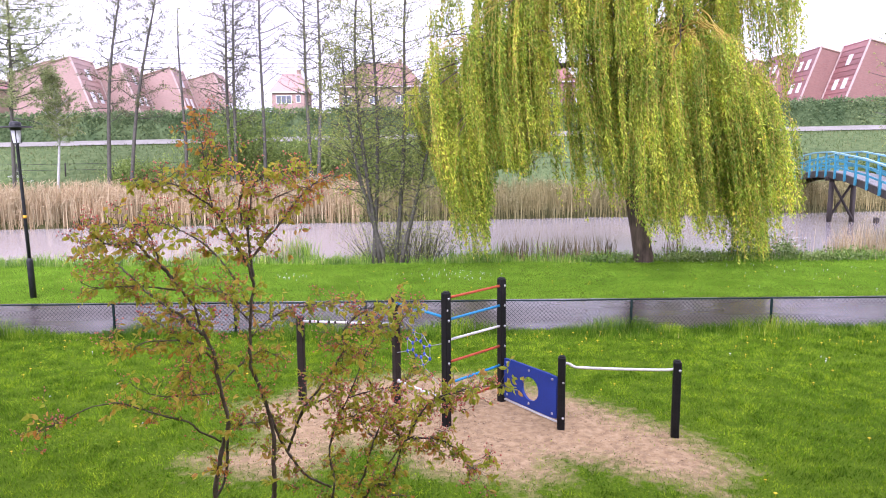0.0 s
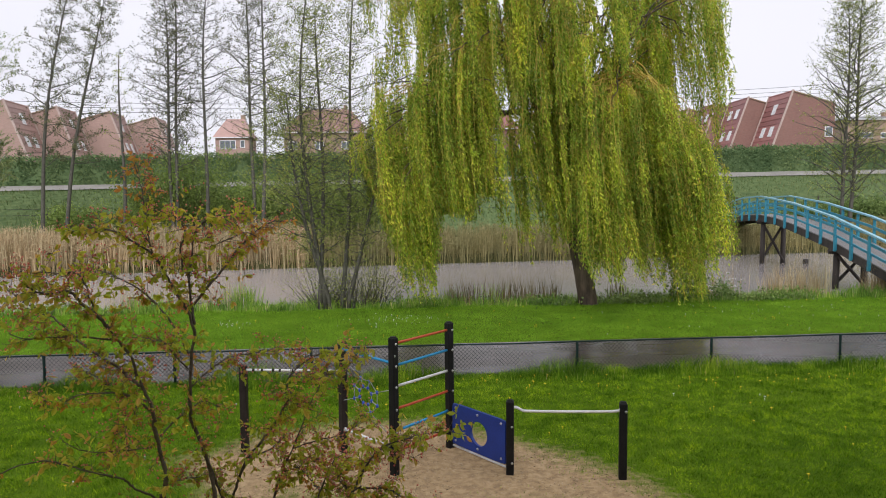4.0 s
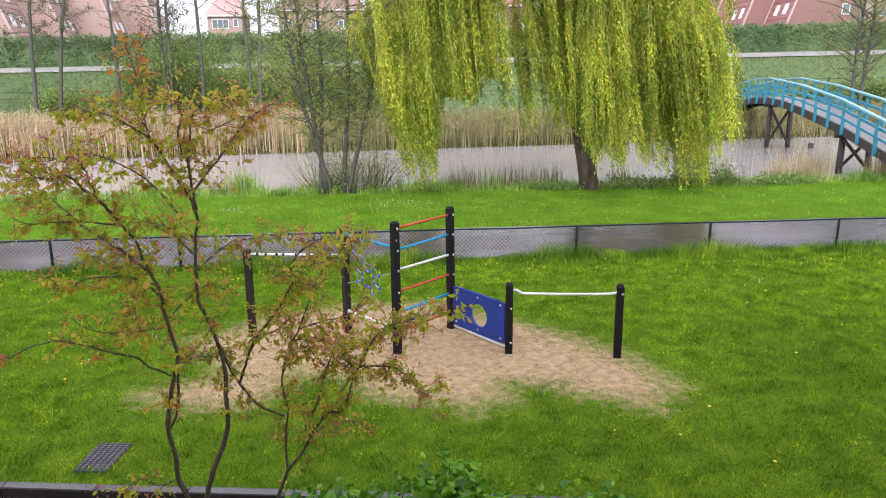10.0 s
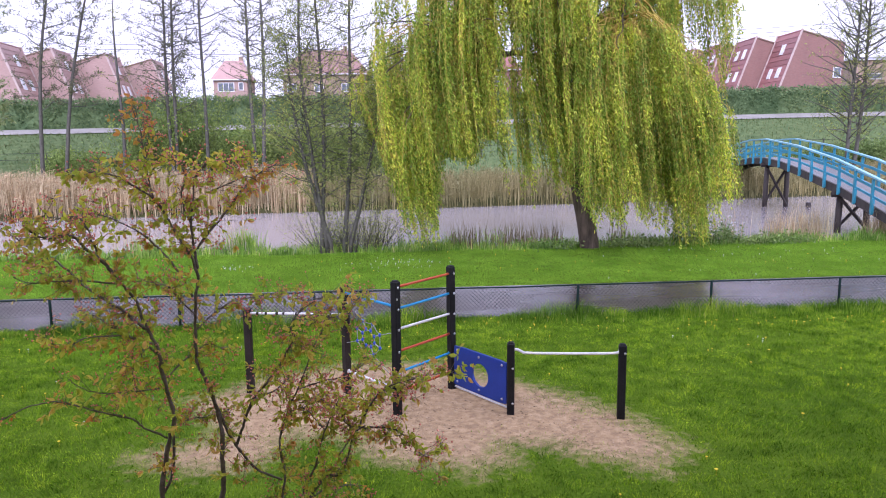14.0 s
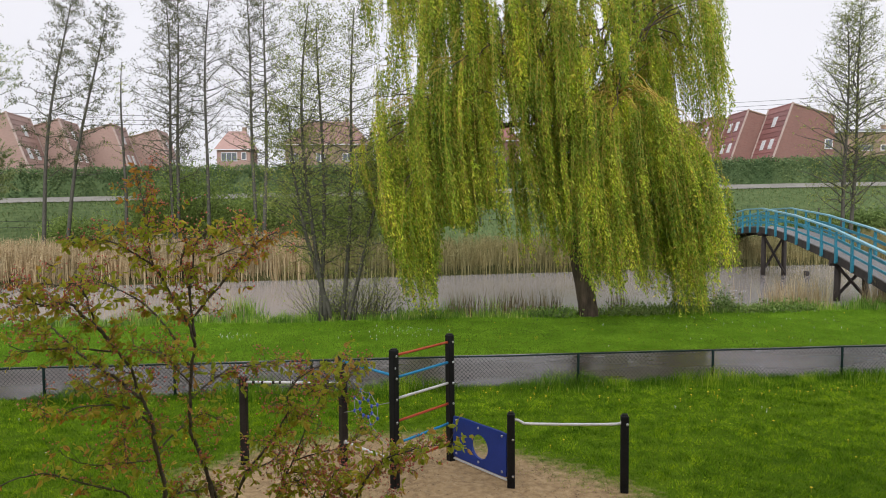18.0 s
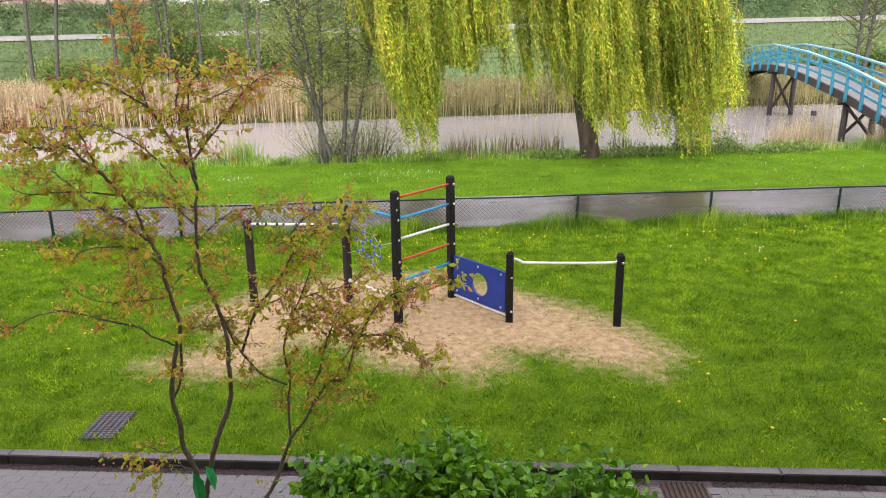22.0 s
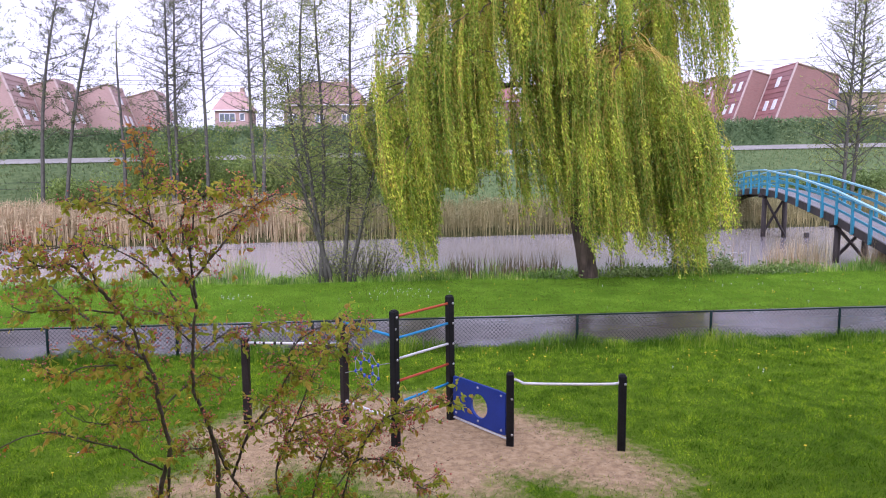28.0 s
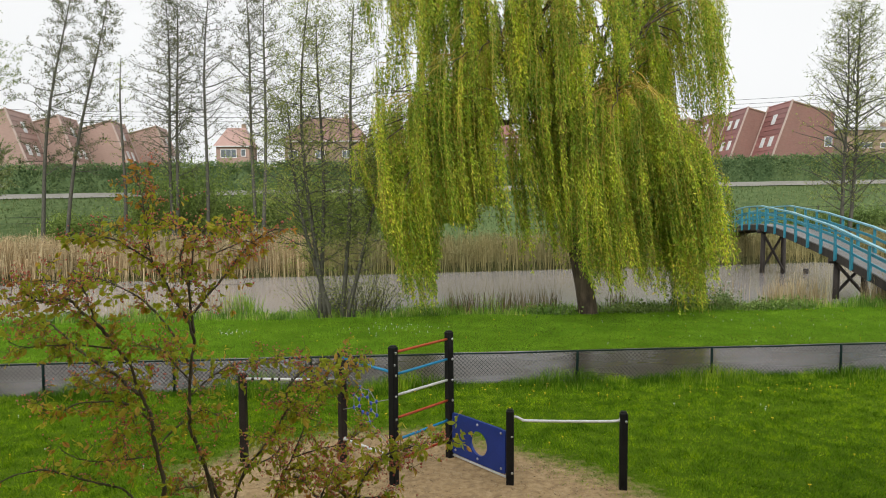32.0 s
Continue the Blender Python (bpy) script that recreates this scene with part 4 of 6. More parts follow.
def slope_house(apex, base_z, mirror, turn, lights_top=2, lights_low=2, depth=6.2, name_label="", tiles=None, bricks=None):
    """A house with one steep tiled slope at its side and a brick gable to the canal; mirror = -1 turns the slope to the other side."""
    h = thing("house", name_label, "house", pose(apex[0], apex[1], 0, 0, 0, turn), "row houses beyond the dike")
    az, q = apex[2], mirror
    wz, ex = base_z + 2.3, 0.345
    foot = -(az - wz) * ex * q
    back = 4.9 * q
    prof = [(foot, base_z), (foot, wz), (0, az), (back, az - 1.45), (back, base_z)]
    V = [(x, 0, z) for x, z in prof] + [(x, depth, z) for x, z in prof]
    g = Geo().add(V, [(0, 2, 1), (0, 3, 2), (0, 4, 3), (5, 6, 7), (5, 7, 8), (5, 8, 9)], [(k, (k + 1) % 5, 5 + (k + 1) % 5, 5 + k) for k in range(5)])
    put("wall", g.mesh("wall", bricks or M_BRICKW), h)
    n = unit(np.array([-(az - wz) * q, 0, abs(foot)]))
    lift = n * 0.06
    rows, cols = 13, 8
    tile_rows = put("roof", None, h, None, "steep slope of red roof tiles")
    A, B = np.array([foot, 0, wz]), np.array([0, 0, az])
    for r in range(rows):
        p0, p1 = A + (B - A) * r / rows, A + (B - A) * (r + 1.04) / rows
        c = [p0 + lift + n * 0.05, p0 + lift + n * 0.05 + (0, depth, 0), p1 + lift + (0, depth, 0), p1 + lift]
        if q > 0:
            c = [c[0], c[3], c[2], c[1]]
        P = np.array(c, dtype=float)
        V = np.concatenate([P, P - n * 0.05])
        g = Geo().add(V, None, [(0, 1, 2, 3), (7, 6, 5, 4), (0, 4, 5, 1), (1, 5, 6, 2), (2, 6, 7, 3), (3, 7, 4, 0)])
        put("tile_course", g.mesh("tile_course", tiles or M_TILE), tile_rows)
    for y0 in (-0.12, depth - 0.13):
        g = Geo()
        V = []
        for p in (A - (B - A) * 0.02, B + (B - A) * 0.02):
            for dy, dn in ((0, 0.0), (0.15, 0.0), (0.15, 0.2), (0, 0.2)):
                V.append(p + np.array([0, y0 + dy, 0]) + n * dn)
        g.add(V, None, [(0, 1, 5, 4), (1, 2, 6, 5), (2, 3, 7, 6), (3, 0, 4, 7), (3, 2, 1, 0), (4, 5, 6, 7)])
        put("verge", g.mesh("verge", M_VERGE), h, None, "pale raised verge along the slope")
    g = Geo()
    tube(g, [(0, -0.1, az + 0.06), (0, depth + 0.1, az + 0.06)], 0.11, 6)
    put("ridge", g.mesh("ridge", tiles or M_TILE), h)
    g = Geo()
    tube(g, [(0, -0.06, az + 0.02), (back, -0.06, az - 1.43)], 0.09, 4)
    put("gable_coping", g.mesh("gable_coping", M_BRICKB), h)
    up = unit(B - A)
    for frac, count in ((0.70, lights_top), (0.36, lights_low)):
        for c in range(count):
            y0 = depth * (0.5 if count == 1 else 0.3 + 0.36 * c) - 0.45
            o = A + (B - A) * frac + n * 0.14
            corners = [o + (0, y0, 0), o + (0, y0 + 0.95, 0), o + (0, y0 + 0.95, 0) + up * 1.25, o + (0, y0, 0) + up * 1.25]
            if q > 0:
                corners = corners[::-1]
            sl = flat_piece("rooflight", corners, 0.12, M_FRAME, h)
            c0 = sum(np.array(p) for p in corners) / 4
            flat_piece("pane", [c0 + (np.array(p) - c0) * 0.82 + n * 0.012 for p in corners], 0.01, M_SKYPANE, sl)
    return h


def window_in(parent, x, y, z, w, hgt, mullions=1):
    fr = put("window", cbox(w, 0.12, hgt, 0.01).mesh("window", M_FRAME), parent, pose(x, y, z))
    pw0 = (w - 0.12) / (mullions + 1) - 0.06
    for k in range(mullions + 1):
        px = -w / 2 + 0.09 + pw0 / 2 + k * (pw0 + 0.06)
        put("pane", cbox(pw0, 0.02, hgt - 0.2, 0.0).mesh("pane", M_PANE), fr, pose(px, -0.06, 0.1))


LBL = "brick row house with a steep red-tiled side slope and rooflights"
LBLPALE = "brick row house with a steep red-brown slope paled by mist, and rooflights"
right_big = slope_house((47.3, 80.0, 15.2), 4.9, 1, -5, 1, 2, 6.2, LBL)
window_in(right_big, 4.2, -0.05, 9.9, 0.9, 1.2, 0)
slope_house((45.4, 86.6, 15.25), 4.9, 1, -5, 2, 2, 6.2, LBL)
slope_house((44.4, 93.2, 15.35), 4.9, 1, -5, 2, 2, 6.2, LBL)
slope_house((43.4, 99.8, 15.4), 4.9, 1, -5, 2, 2, 6.2, LBL)
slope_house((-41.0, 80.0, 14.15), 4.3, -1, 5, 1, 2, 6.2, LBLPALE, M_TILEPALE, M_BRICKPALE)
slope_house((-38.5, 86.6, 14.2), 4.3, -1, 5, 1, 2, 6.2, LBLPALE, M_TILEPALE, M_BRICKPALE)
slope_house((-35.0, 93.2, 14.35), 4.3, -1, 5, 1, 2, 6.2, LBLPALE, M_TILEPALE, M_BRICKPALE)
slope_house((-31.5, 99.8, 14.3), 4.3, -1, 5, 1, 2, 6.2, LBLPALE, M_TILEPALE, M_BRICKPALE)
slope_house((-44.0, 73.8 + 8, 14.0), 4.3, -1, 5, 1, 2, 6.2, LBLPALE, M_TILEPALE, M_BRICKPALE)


def hip_house(x, y, w, d, eave, top, base, mat, roof, label, wins):
    h = thing("house", label, "house", pose(x, y, 0))
    put("wall", cbox(w, d, eave - base, 0.0).mesh("wall", mat), h, pose(0, 0, base))
    e = 0.35
    r = w * 0.28
    V = [(-w / 2 - e, -d / 2 - e, eave), (w / 2 + e, -d / 2 - e, eave), (w / 2 + e, d / 2 + e, eave), (-w / 2 - e, d / 2 + e, eave), (-r, 0, top), (r, 0, top)]
    g = Geo().add(V, [(1, 2, 5), (3, 0, 4)], [(0, 1, 5, 4), (2, 3, 4, 5), (3, 2, 1, 0)])
    put("roof", g.mesh("roof", roof), h)
    put("gutter", cbox(w + 2 * e, 0.14, 0.14, 0.02).mesh("gutter", M_FRAME), h, pose(0, -d / 2 - e, eave - 0.12))
    put("chimney", cbox(0.6, 0.6, 1.3, 0.02).mesh("chimney", M_BRICKB), h, pose(r * 0.8, 0.3, top - 0.7))
    for wx0, wz0, ww, wh, mu in wins:
        window_in(h, wx0, -d / 2 - 0.02, wz0, ww, wh, mu)
    return h


hip_house(-22.4, 108, 4.7, 6.0, 12.0, 14.9, 5, M_BRICKPALE, M_TILEPALE, "brick house with a mist-paled red roof and a white bay window", [(-0.6, 10.3, 2.3, 1.3, 2), (1.5, 10.5, 0.7, 1.1, 0)])
hip_house(16.6, 106, 5.2, 6.0, 13.0, 15.3, 5, M_BRICKW, M_TILE, "red brick house glimpsed behind the willow", [(-0.6, 10.8, 1.6, 1.3, 1), (1.5, 10.8, 0.9, 1.3, 0)])
hip_house(-9.2, 112, 12.5, 7.0, 13.0, 16.8, 5, M_BRICKB, M_BROWNROOF, "long brown brick house behind bare trees", [(-5, 10.4, 1.4, 1.2, 1), (-1, 10.4, 1.4, 1.2, 1), (3, 10.4, 1.4, 1.2, 1)])
hip_house(30.0, 112, 14.0, 7.0, 11.6, 14.2, 5, M_BRICKB, M_BROWNROOF, "brown brick house behind the willow", [(-4, 10.4, 1.4, 1.2, 1), (0, 10.4, 1.4, 1.2, 1)])
hip_house(68.0, 96, 11.0, 7.0, 13.2, 13.9, 5, M_BRICKB, M_ZINC, "flat brown brick house with white windows", [(-3, 10.6, 2.4, 0.8, 1), (0.6, 10.6, 2.6, 0.8, 1), (3.6, 10.6, 1.6, 0.8, 1)])
hip_house(-62.0, 92, 14.0, 7.0, 11.6, 14.0, 4.3, M_BRICKB, M_TILE, "brown brick house at the end of the dike", [(-3, 9.4, 1.6, 1.2, 1), (3, 9.4, 1.6, 1.2, 1)])

# overhead wires
wires = thing("overhead_wires", "thin dark overhead wires beyond the houses", "cables")
for zz in (23.2, 24.0, 24.9):
    g = Geo()
    pts = [(x, 140 + 0.02 * x, zz - 3.8 + 4.2 * ((x - 8) / 120) ** 2 + 0.022 * x) for x in range(-160, 161, 20)]
    tube(g, pts, 0.035, 4, False)
    put("wire", g.mesh("wire", M_CABLE), wires)
for px in (-160, 160):
    g = Geo()
    tube(g, [(px, 140 + 0.02 * px, 3), (px, 140 + 0.02 * px, 31)], [0.3, 0.2], 8)
    put("mast", g.mesh("mast", M_ZINC), wires)

# low wire fence on the slope of the dike
dfence = thing("dike_fence", "low post-and-wire fence along the foot of the dike", "fence")
g = Geo()
tube(g, [(0, 0, -0.3), (0, 0, 1.15)], [0.06, 0.055], 6)
dpost = g.mesh("post", M_BRWOOD, True)
dx0 = np.arange(-52, 58, 4.0)
line = [[], []]
for x in dx0:
    y = 61.5 + 0.04 * x
    z = float(height(x, y))
    put("post", dpost, dfence, pose(x, y, z, random.uniform(-3, 3), random.uniform(-3, 3)))
    for k, hh in enumerate((0.55, 1.05)):
        line[k].append((x, y - 0.06, z + hh))
for pts in line:
    g = Geo()
    tube(g, pts, 0.016, 4, False)
    put("wire", g.mesh("wire", M_CABLE), dfence)

# ---- trees ----
def limb(geo, a, direction, length, r, bend_up=0.25, jitter=0.12, n=6, sides=5):
    """A tapered branch from a; returns its points."""
    d = unit(np.array(direction, dtype=float))
    pts, p, seg = [np.array(a, dtype=float)], np.array(a, dtype=float), length / (n - 1)
    for k in range(n - 1):
        d = unit(d + np.array([0, 0, bend_up / n]) + rng.normal(size=3) * jitter)
        p = p + d * seg
        pts.append(p)
    tube(geo, pts, np.linspace(r, r * 0.22, n), sides, False)
    return np.array(pts)


def slim_tree(base, top, spread, first, limbs, twigs, per_twig, leaf, mat, bark, label, category="tree", bend=0.0, group="alders on the far bank", r0=0.17, up=0.55, fine=1.0):
    """A tall slim tree: a wavy tapered trunk, many thin limbs, and small loose leaves."""
    base, top = np.array(base, dtype=float), np.array(top, dtype=float)
    ob = thing("tree", label, category, Matrix.Translation(base), group)
    axis = top - base
    hgt = np.linalg.norm(axis)
    w1, w2 = rng.uniform(0, 6, 2)
    ts = np.linspace(0, 1, 16)
    bow = np.array([1.0, 0.4, 0])
    trunk = np.array([axis * t + bow * (bend * math.sin(math.pi * t) + 0.014 * hgt * math.sin(5 * t + w1) * t) + np.array([0, 0.01 * hgt * math.sin(4 * t + w2) * t, 0]) for t in ts])
    trunk[0][2] -= 0.3
    g = Geo()
    tube(g, trunk, r0 * (1 - ts) ** 0.8 + 0.018, 7)
    put("trunk", g.mesh("trunk", bark, True), ob)
    gl, gc = Geo(), Geo()
    C, D = [], []
    for k in range(limbs):
        t = first + (1 - first) * ((k + rng.uniform(0, 0.9)) / limbs) ** 0.9
        t = min(t, 0.985)
        p = np.array([np.interp(t, ts, trunk[:, j]) for j in range(3)])
        a = k * 2.4 + rng.uniform(-0.5, 0.5)
        shape = (0.35 + 0.65 * math.sin(math.pi * min(1, (t - first) / (1 - first) * 0.75 + 0.22))) * (1.05 - 0.55 * max(0, (t - 0.6) / 0.4))
        L = spread * shape * rng.uniform(0.6, 1.15)
        pts = limb(gl, p, (math.cos(a), math.sin(a), up), L, (0.012 + 0.012 * L) * fine, 0.3, 0.16, 6, 4)
        for j in range(twigs):
            q = pts[rng.integers(2, 6)] if rng.random() < 0.8 else pts[1]
            da = rng.normal(size=3) * 0.7 + unit(pts[-1] - pts[0]) * 0.8 + (0, 0, 0.2)
            tw = limb(gl, q, da, rng.uniform(0.3, 0.32 * spread + 0.35), 0.009 * fine, 0.2, 0.25, 4, 3)
            m = rng.poisson(per_twig)
            if m:
                f = rng.uniform(0.15, 1, m)
                cc = np.stack([np.interp(f, np.linspace(0, 1, 4), tw[:, c]) for c in range(3)], 1)
                C.append(cc + rng.normal(size=(m, 3)) * 0.07)
                D.append(rng.normal(size=(m, 3)) + (0, 0, -0.5))
    tagged(put("branching", gl.mesh("branching", bark, True), ob), kind="stuff")
    if C:
        C, D = np.concatenate(C), np.concatenate(D)
        leaves(gc, C, D, leaf * rng.uniform(0.6, 1.3, len(C)), leaf * 0.62 * rng.uniform(0.7, 1.2, len(C)))
        put("crown", gc.mesh("crown", mat), ob)
    return ob


ALDER = "tall slim alder with a bare trunk and thin young leaves"
FAR = 50.0
for bx, tx, tz, spread, first, limbs, tw, pl, mt, bend in (
        (-23.2, -21.2, 18.8, 2.6, 0.30, 44, 10, 14, M_ALDERDARK, -0.25),
        (-22.0, -18.8, 17.4, 2.4, 0.32, 40, 10, 14, M_ALDERDARK, -0.3),
        (-18.4, -17.9, 13.8, 1.0, 0.45, 20, 6, 4, M_ALDER, 0.1),
        (-15.1, -15.0, 18.4, 3.0, 0.28, 58, 12, 7, M_ALDERDARK, 0.0),
        (-14.8, -14.4, 18.8, 2.9, 0.30, 58, 12, 7, M_ALDERDARK, 0.2),
        (-12.7, -11.9, 18.9, 3.0, 0.42, 52, 13, 3, M_ALDERDARK, -0.1),
        (-9.3, -9.8, 19.3, 2.8, 0.36, 54, 12, 5, M_ALDERDARK, 0.15),
        (-8.6, -8.0, 19.9, 2.6, 0.34, 54, 12, 6, M_ALDERDARK, 0.0)):
    slim_tree((bx, FAR + rng.uniform(-1.2, 1.2), float(height(bx, FAR)) - 0.05), (tx, FAR, tz), spread, first, limbs, tw, pl, 0.12, mt, M_GREYBARK, ALDER, "tree", bend, r0=0.13, up=0.3, fine=0.85)
for bx, by, tx, tz, spread, pl in ((33.6, 50.0, 33.4, 17.4, 3.8, 16), (34.4, 50.4, 35.0, 18.8, 3.6, 16), (36.4, 48.5, 38.2, 17.5, 3.4, 14)):
    slim_tree((bx, by, float(height(bx, by)) - 0.05), (tx, by, tz), spread, 0.16, 84, 10, pl - 7, 0.11, M_ALDER, M_GREYBARK, "slim tree with sparse spring leaves beyond the bridge", "tree", 0.2, "trees beyond the bridge", 0.14)
slim_tree((-30.5, 56, float(height(-30.5, 56)) - 0.05), (-30.4, 56, 9.8), 2.0, 0.42, 44, 7, 26, 0.15, M_BIRCHLEAF, M_WHITEBARK, "young birch with a white trunk and yellow-green leaves", "tree", 0.3, "birches", 0.10)
slim_tree((-31.5, 52, float(height(-31.5, 52)) - 0.05), (-31.0, 52, 20.5), 4.6, 0.30, 110, 11, 44, 0.115, M_BIRCHLEAF, M_GREYBARK, "tall pale green birch with drooping twigs beyond the lamp", "tree", 0.2, "birches", 0.13, 0.15, 0.7)

# stems of the alder clump on the near bank
CLUMP = "slim alder on the near bank with fine young leaves"
for bx, tx, tz, spread, first, bend, pl in ((-2.25, -2.75, 11.1, 2.1, 0.16, -0.35, 4), (-2.5, -2.3, 10.4, 2.0, 0.2, 0.1, 4), (-1.72, -1.05, 10.9, 2.0, 0.2, 0.1, 3), (-2.05, -3.6, 7.6, 1.6, 0.2, -0.2, 4), (-1.55, -0.2, 6.2, 1.5, 0.25, 0.15, 3)):
    slim_tree((bx, 25.2, float(height(bx, 25.2)) - 0.02), (tx, 25.2, tz), spread * 1.15, first, 66, 9, pl + 8, 0.066, M_ALDER, M_GREYBARK, CLUMP, "tree", bend, "alders on the near bank", 0.07, 0.3, 0.5)


def thicket(name, label, centre, rx, ry, hgt, stems, mat, leaf, per, bark, group=""):
    """A bush of many thin stems with loose leaves."""
    cx, cy = centre
    cz = float(height(cx, cy)) - 0.03
    ob = thing(name, label, "bush", Matrix.Translation((cx, cy, cz)), group)
    g, gc = Geo(), Geo()
    C, D = [], []
    for k in range(stems):
        a, rr = rng.uniform(0, 2 * math.pi), rng.uniform(0, 1) ** 0.5
        b = np.array([math.cos(a) * rx * 0.3 * rr, math.sin(a) * ry * 0.3 * rr, 0])
        pts = limb(g, b, (math.cos(a) * rx * rr, math.sin(a) * ry * rr, hgt * rng.uniform(0.5, 1)), hgt * rng.uniform(0.6, 1.1), 0.012, 0.2, 0.14, 6, 3)
        m = rng.poisson(per)
        if m:
            f = rng.uniform(0.25, 1, m)
            C.append(np.stack([np.interp(f, np.linspace(0, 1, 6), pts[:, c]) for c in range(3)], 1) + rng.normal(size=(m, 3)) * 0.12 * hgt ** 0.5)
            D.append(rng.normal(size=(m, 3)))
    tagged(put("stem", g.mesh("stem", bark, True), ob), kind="stuff")
    if C:
        C, D = np.concatenate(C), np.concatenate(D)
        leaves(gc, C, D, leaf * rng.uniform(0.6, 1.3, len(C)), leaf * 0.6)
        put("crown", gc.mesh("crown", mat), ob)
    return ob


for k, (x, y) in enumerate(((-1.2, 25.6), (-0.6, 26.0), (-2.4, 25.9))):
    thicket("twiggy_bush", "bare twiggy bush at the waterside", (x, y), 1.5, 0.8, 2.0, 60, M_ALDER, 0.065, 22, M_GREYBARK, "waterside bushes")
for x, y, hh, rx in ((-20.5, 59.5, 1.6, 3), (-16, 60, 2.6, 3), (-12, 60.5, 2.6, 3), (-8, 60, 2.4, 3), (-4, 60.5, 2.2, 3), (36, 58, 2.5, 2.5), (42, 60, 2.8, 3), (47, 60, 2.4, 3)):
    thicket("shrub", "dark green shrub at the foot of the dike", (x, y), rx, 1.6, hh, 120, M_SCRUB, 0.20, 70, M_BARK, "shrubs at the foot of the dike")
for x, y, hh in ((-14.2, 52.5, 7.0), (-10.5, 53, 4.6), (-8.2, 52.5, 5.2), (-5.5, 51.5, 5.4), (-3.0, 52.5, 4.2), (-16.8, 53, 5.6), (-23, 54, 3.0)):
    thicket("shrub", "loose green undergrowth below the alders", (x, y), 2.2, 1.5, hh, 120, M_UNDER, 0.17, 105, M_BARK, "undergrowth below the alders")


# ---- the weeping willow ----
def willow():
    base = np.array([7.15, 24.9, float(height(7.15, 24.9)) - 0.05])
    ob = thing("weeping_willow", "large weeping willow in fresh yellow-green leaf on the bank", "tree", Matrix.Translation(base))
    main = curve([(0.05, 0, -0.3), (0, 0, 0.3), (-0.25, 0, 1.6), (-0.62, 0.05, 3.2), (-1.18, 0.1, 4.4), (-1.5, 0.15, 5.5), (-1.55, 0.2, 6.6)], 24)
    leader = curve([(-1.55, 0.2, 6.5), (-2.1, 0.4, 8.4), (-2.0, 0.5, 10.4), (-1.7, 0.4, 12.2), (-1.3, 0.3, 14.0)], 16)
    right = curve([(-1.52, 0.15, 6.2), (-0.8, -0.6, 6.7), (0.1, -1.3, 7.25), (0.5, -1.4, 7.7), (0.85, -0.9, 8.6), (1.5, 0.1, 10.3), (2.3, 0.2, 12.8)], 18)
    left = curve([(-1.55, 0.2, 6.5), (-2.5, 0.1, 6.95), (-3.5, 0.0, 6.85), (-4.6, 0.1, 7.3)], 12)
    upleft = curve([(-2.1, 0.4, 8.4), (-3.3, 0.5, 9.7), (-4.4, 0.5, 11.3), (-5.2, 0.4, 12.6)], 12)
    back = curve([(-1.5, 0.2, 6.0), (-0.6, 1.4, 7.4), (0.8, 2.4, 9.0), (1.8, 3.0, 11.4)], 12)
    g = Geo()
    tube(g, main, np.interp(np.linspace(0, 1, 24), [0, 0.05, 0.12, 0.4, 0.7, 1], [0.58, 0.42, 0.36, 0.30, 0.25, 0.21]), 12)
    put("trunk", g.mesh("trunk", M_WILLOWBARK, True), ob)
    for line, r0, r1 in ((leader, 0.20, 0.05), (right, 0.18, 0.05), (left, 0.13, 0.05), (upleft, 0.12, 0.04), (back, 0.14, 0.05)):
        g = Geo()
        tube(g, line, np.linspace(r0, r1, len(line)), 9)
        put("limb", g.mesh("limb", M_WILLOWBARK, True), ob)
    gs, gf = Geo(), Geo()
    LC, LD = [], []
    # how low the curtain hangs along the bank: full bunches with gaps between them
    hang_x = [-1.4, -1.1, -0.6, -0.1, 0.4, 0.9, 1.3, 1.8, 2.0, 2.3, 2.7, 3.1, 3.3, 3.6, 3.9, 4.1, 4.3, 4.6, 4.8, 5.2, 5.6, 5.9, 6.2, 6.6, 7.2, 7.7, 8.0, 8.3, 8.9, 9.2, 10.0, 11.0, 11.4, 11.7, 12.2, 12.6, 13.2]
    hang_z = [7.0, 5.2, 4.2, 3.2, 2.0, 0.6, 0.15, 0.25, 1.6, 3.4, 3.3, 2.9, 3.0, 4.0, 3.8, 2.2, 1.2, 0.7, 1.8, 0.5, 1.0, 0.6, 1.3, 2.4, 1.7, 0.7, 0.5, 1.4, 0.5, 0.3, 0.2, 0.25, 1.5, 2.0, 1.4, 1.8, 3.5]

    def bough(root, tip, rise, strands, l0, l1, lean, lush=1.0, floor_z=0.0, thick=0.04, gold=0.4, fan=0.6):
        """One arching bough and the bunches of twigs that stream down from it."""
        root, tip = np.array(root, dtype=float), np.array(tip, dtype=float)
        mid = root * 0.5 + tip * 0.5 + (0, 0, rise)
        pts = curve([root, root * 0.75 + tip * 0.25 + (0, 0, rise * 0.7), mid, root * 0.2 + tip * 0.8 + (0, 0, rise * 0.72), tip], 13)
        pts[1:-1] += rng.normal(size=(11, 3)) * 0.05
        gb = Geo()
        tube(gb, pts, np.linspace(thick, 0.010, 13), 5, False)
        put("bough", gb.mesh("bough", M_WTWIG if rng.random() < gold else M_WILLOWBARK, True), ob)
        out = unit((tip - root) * (1, 1, 0))
        bunches = max(3, int(strands / 8))
        spots = rng.uniform(0.2, 1.0, bunches) ** 0.75
        spots[0] = 1.0
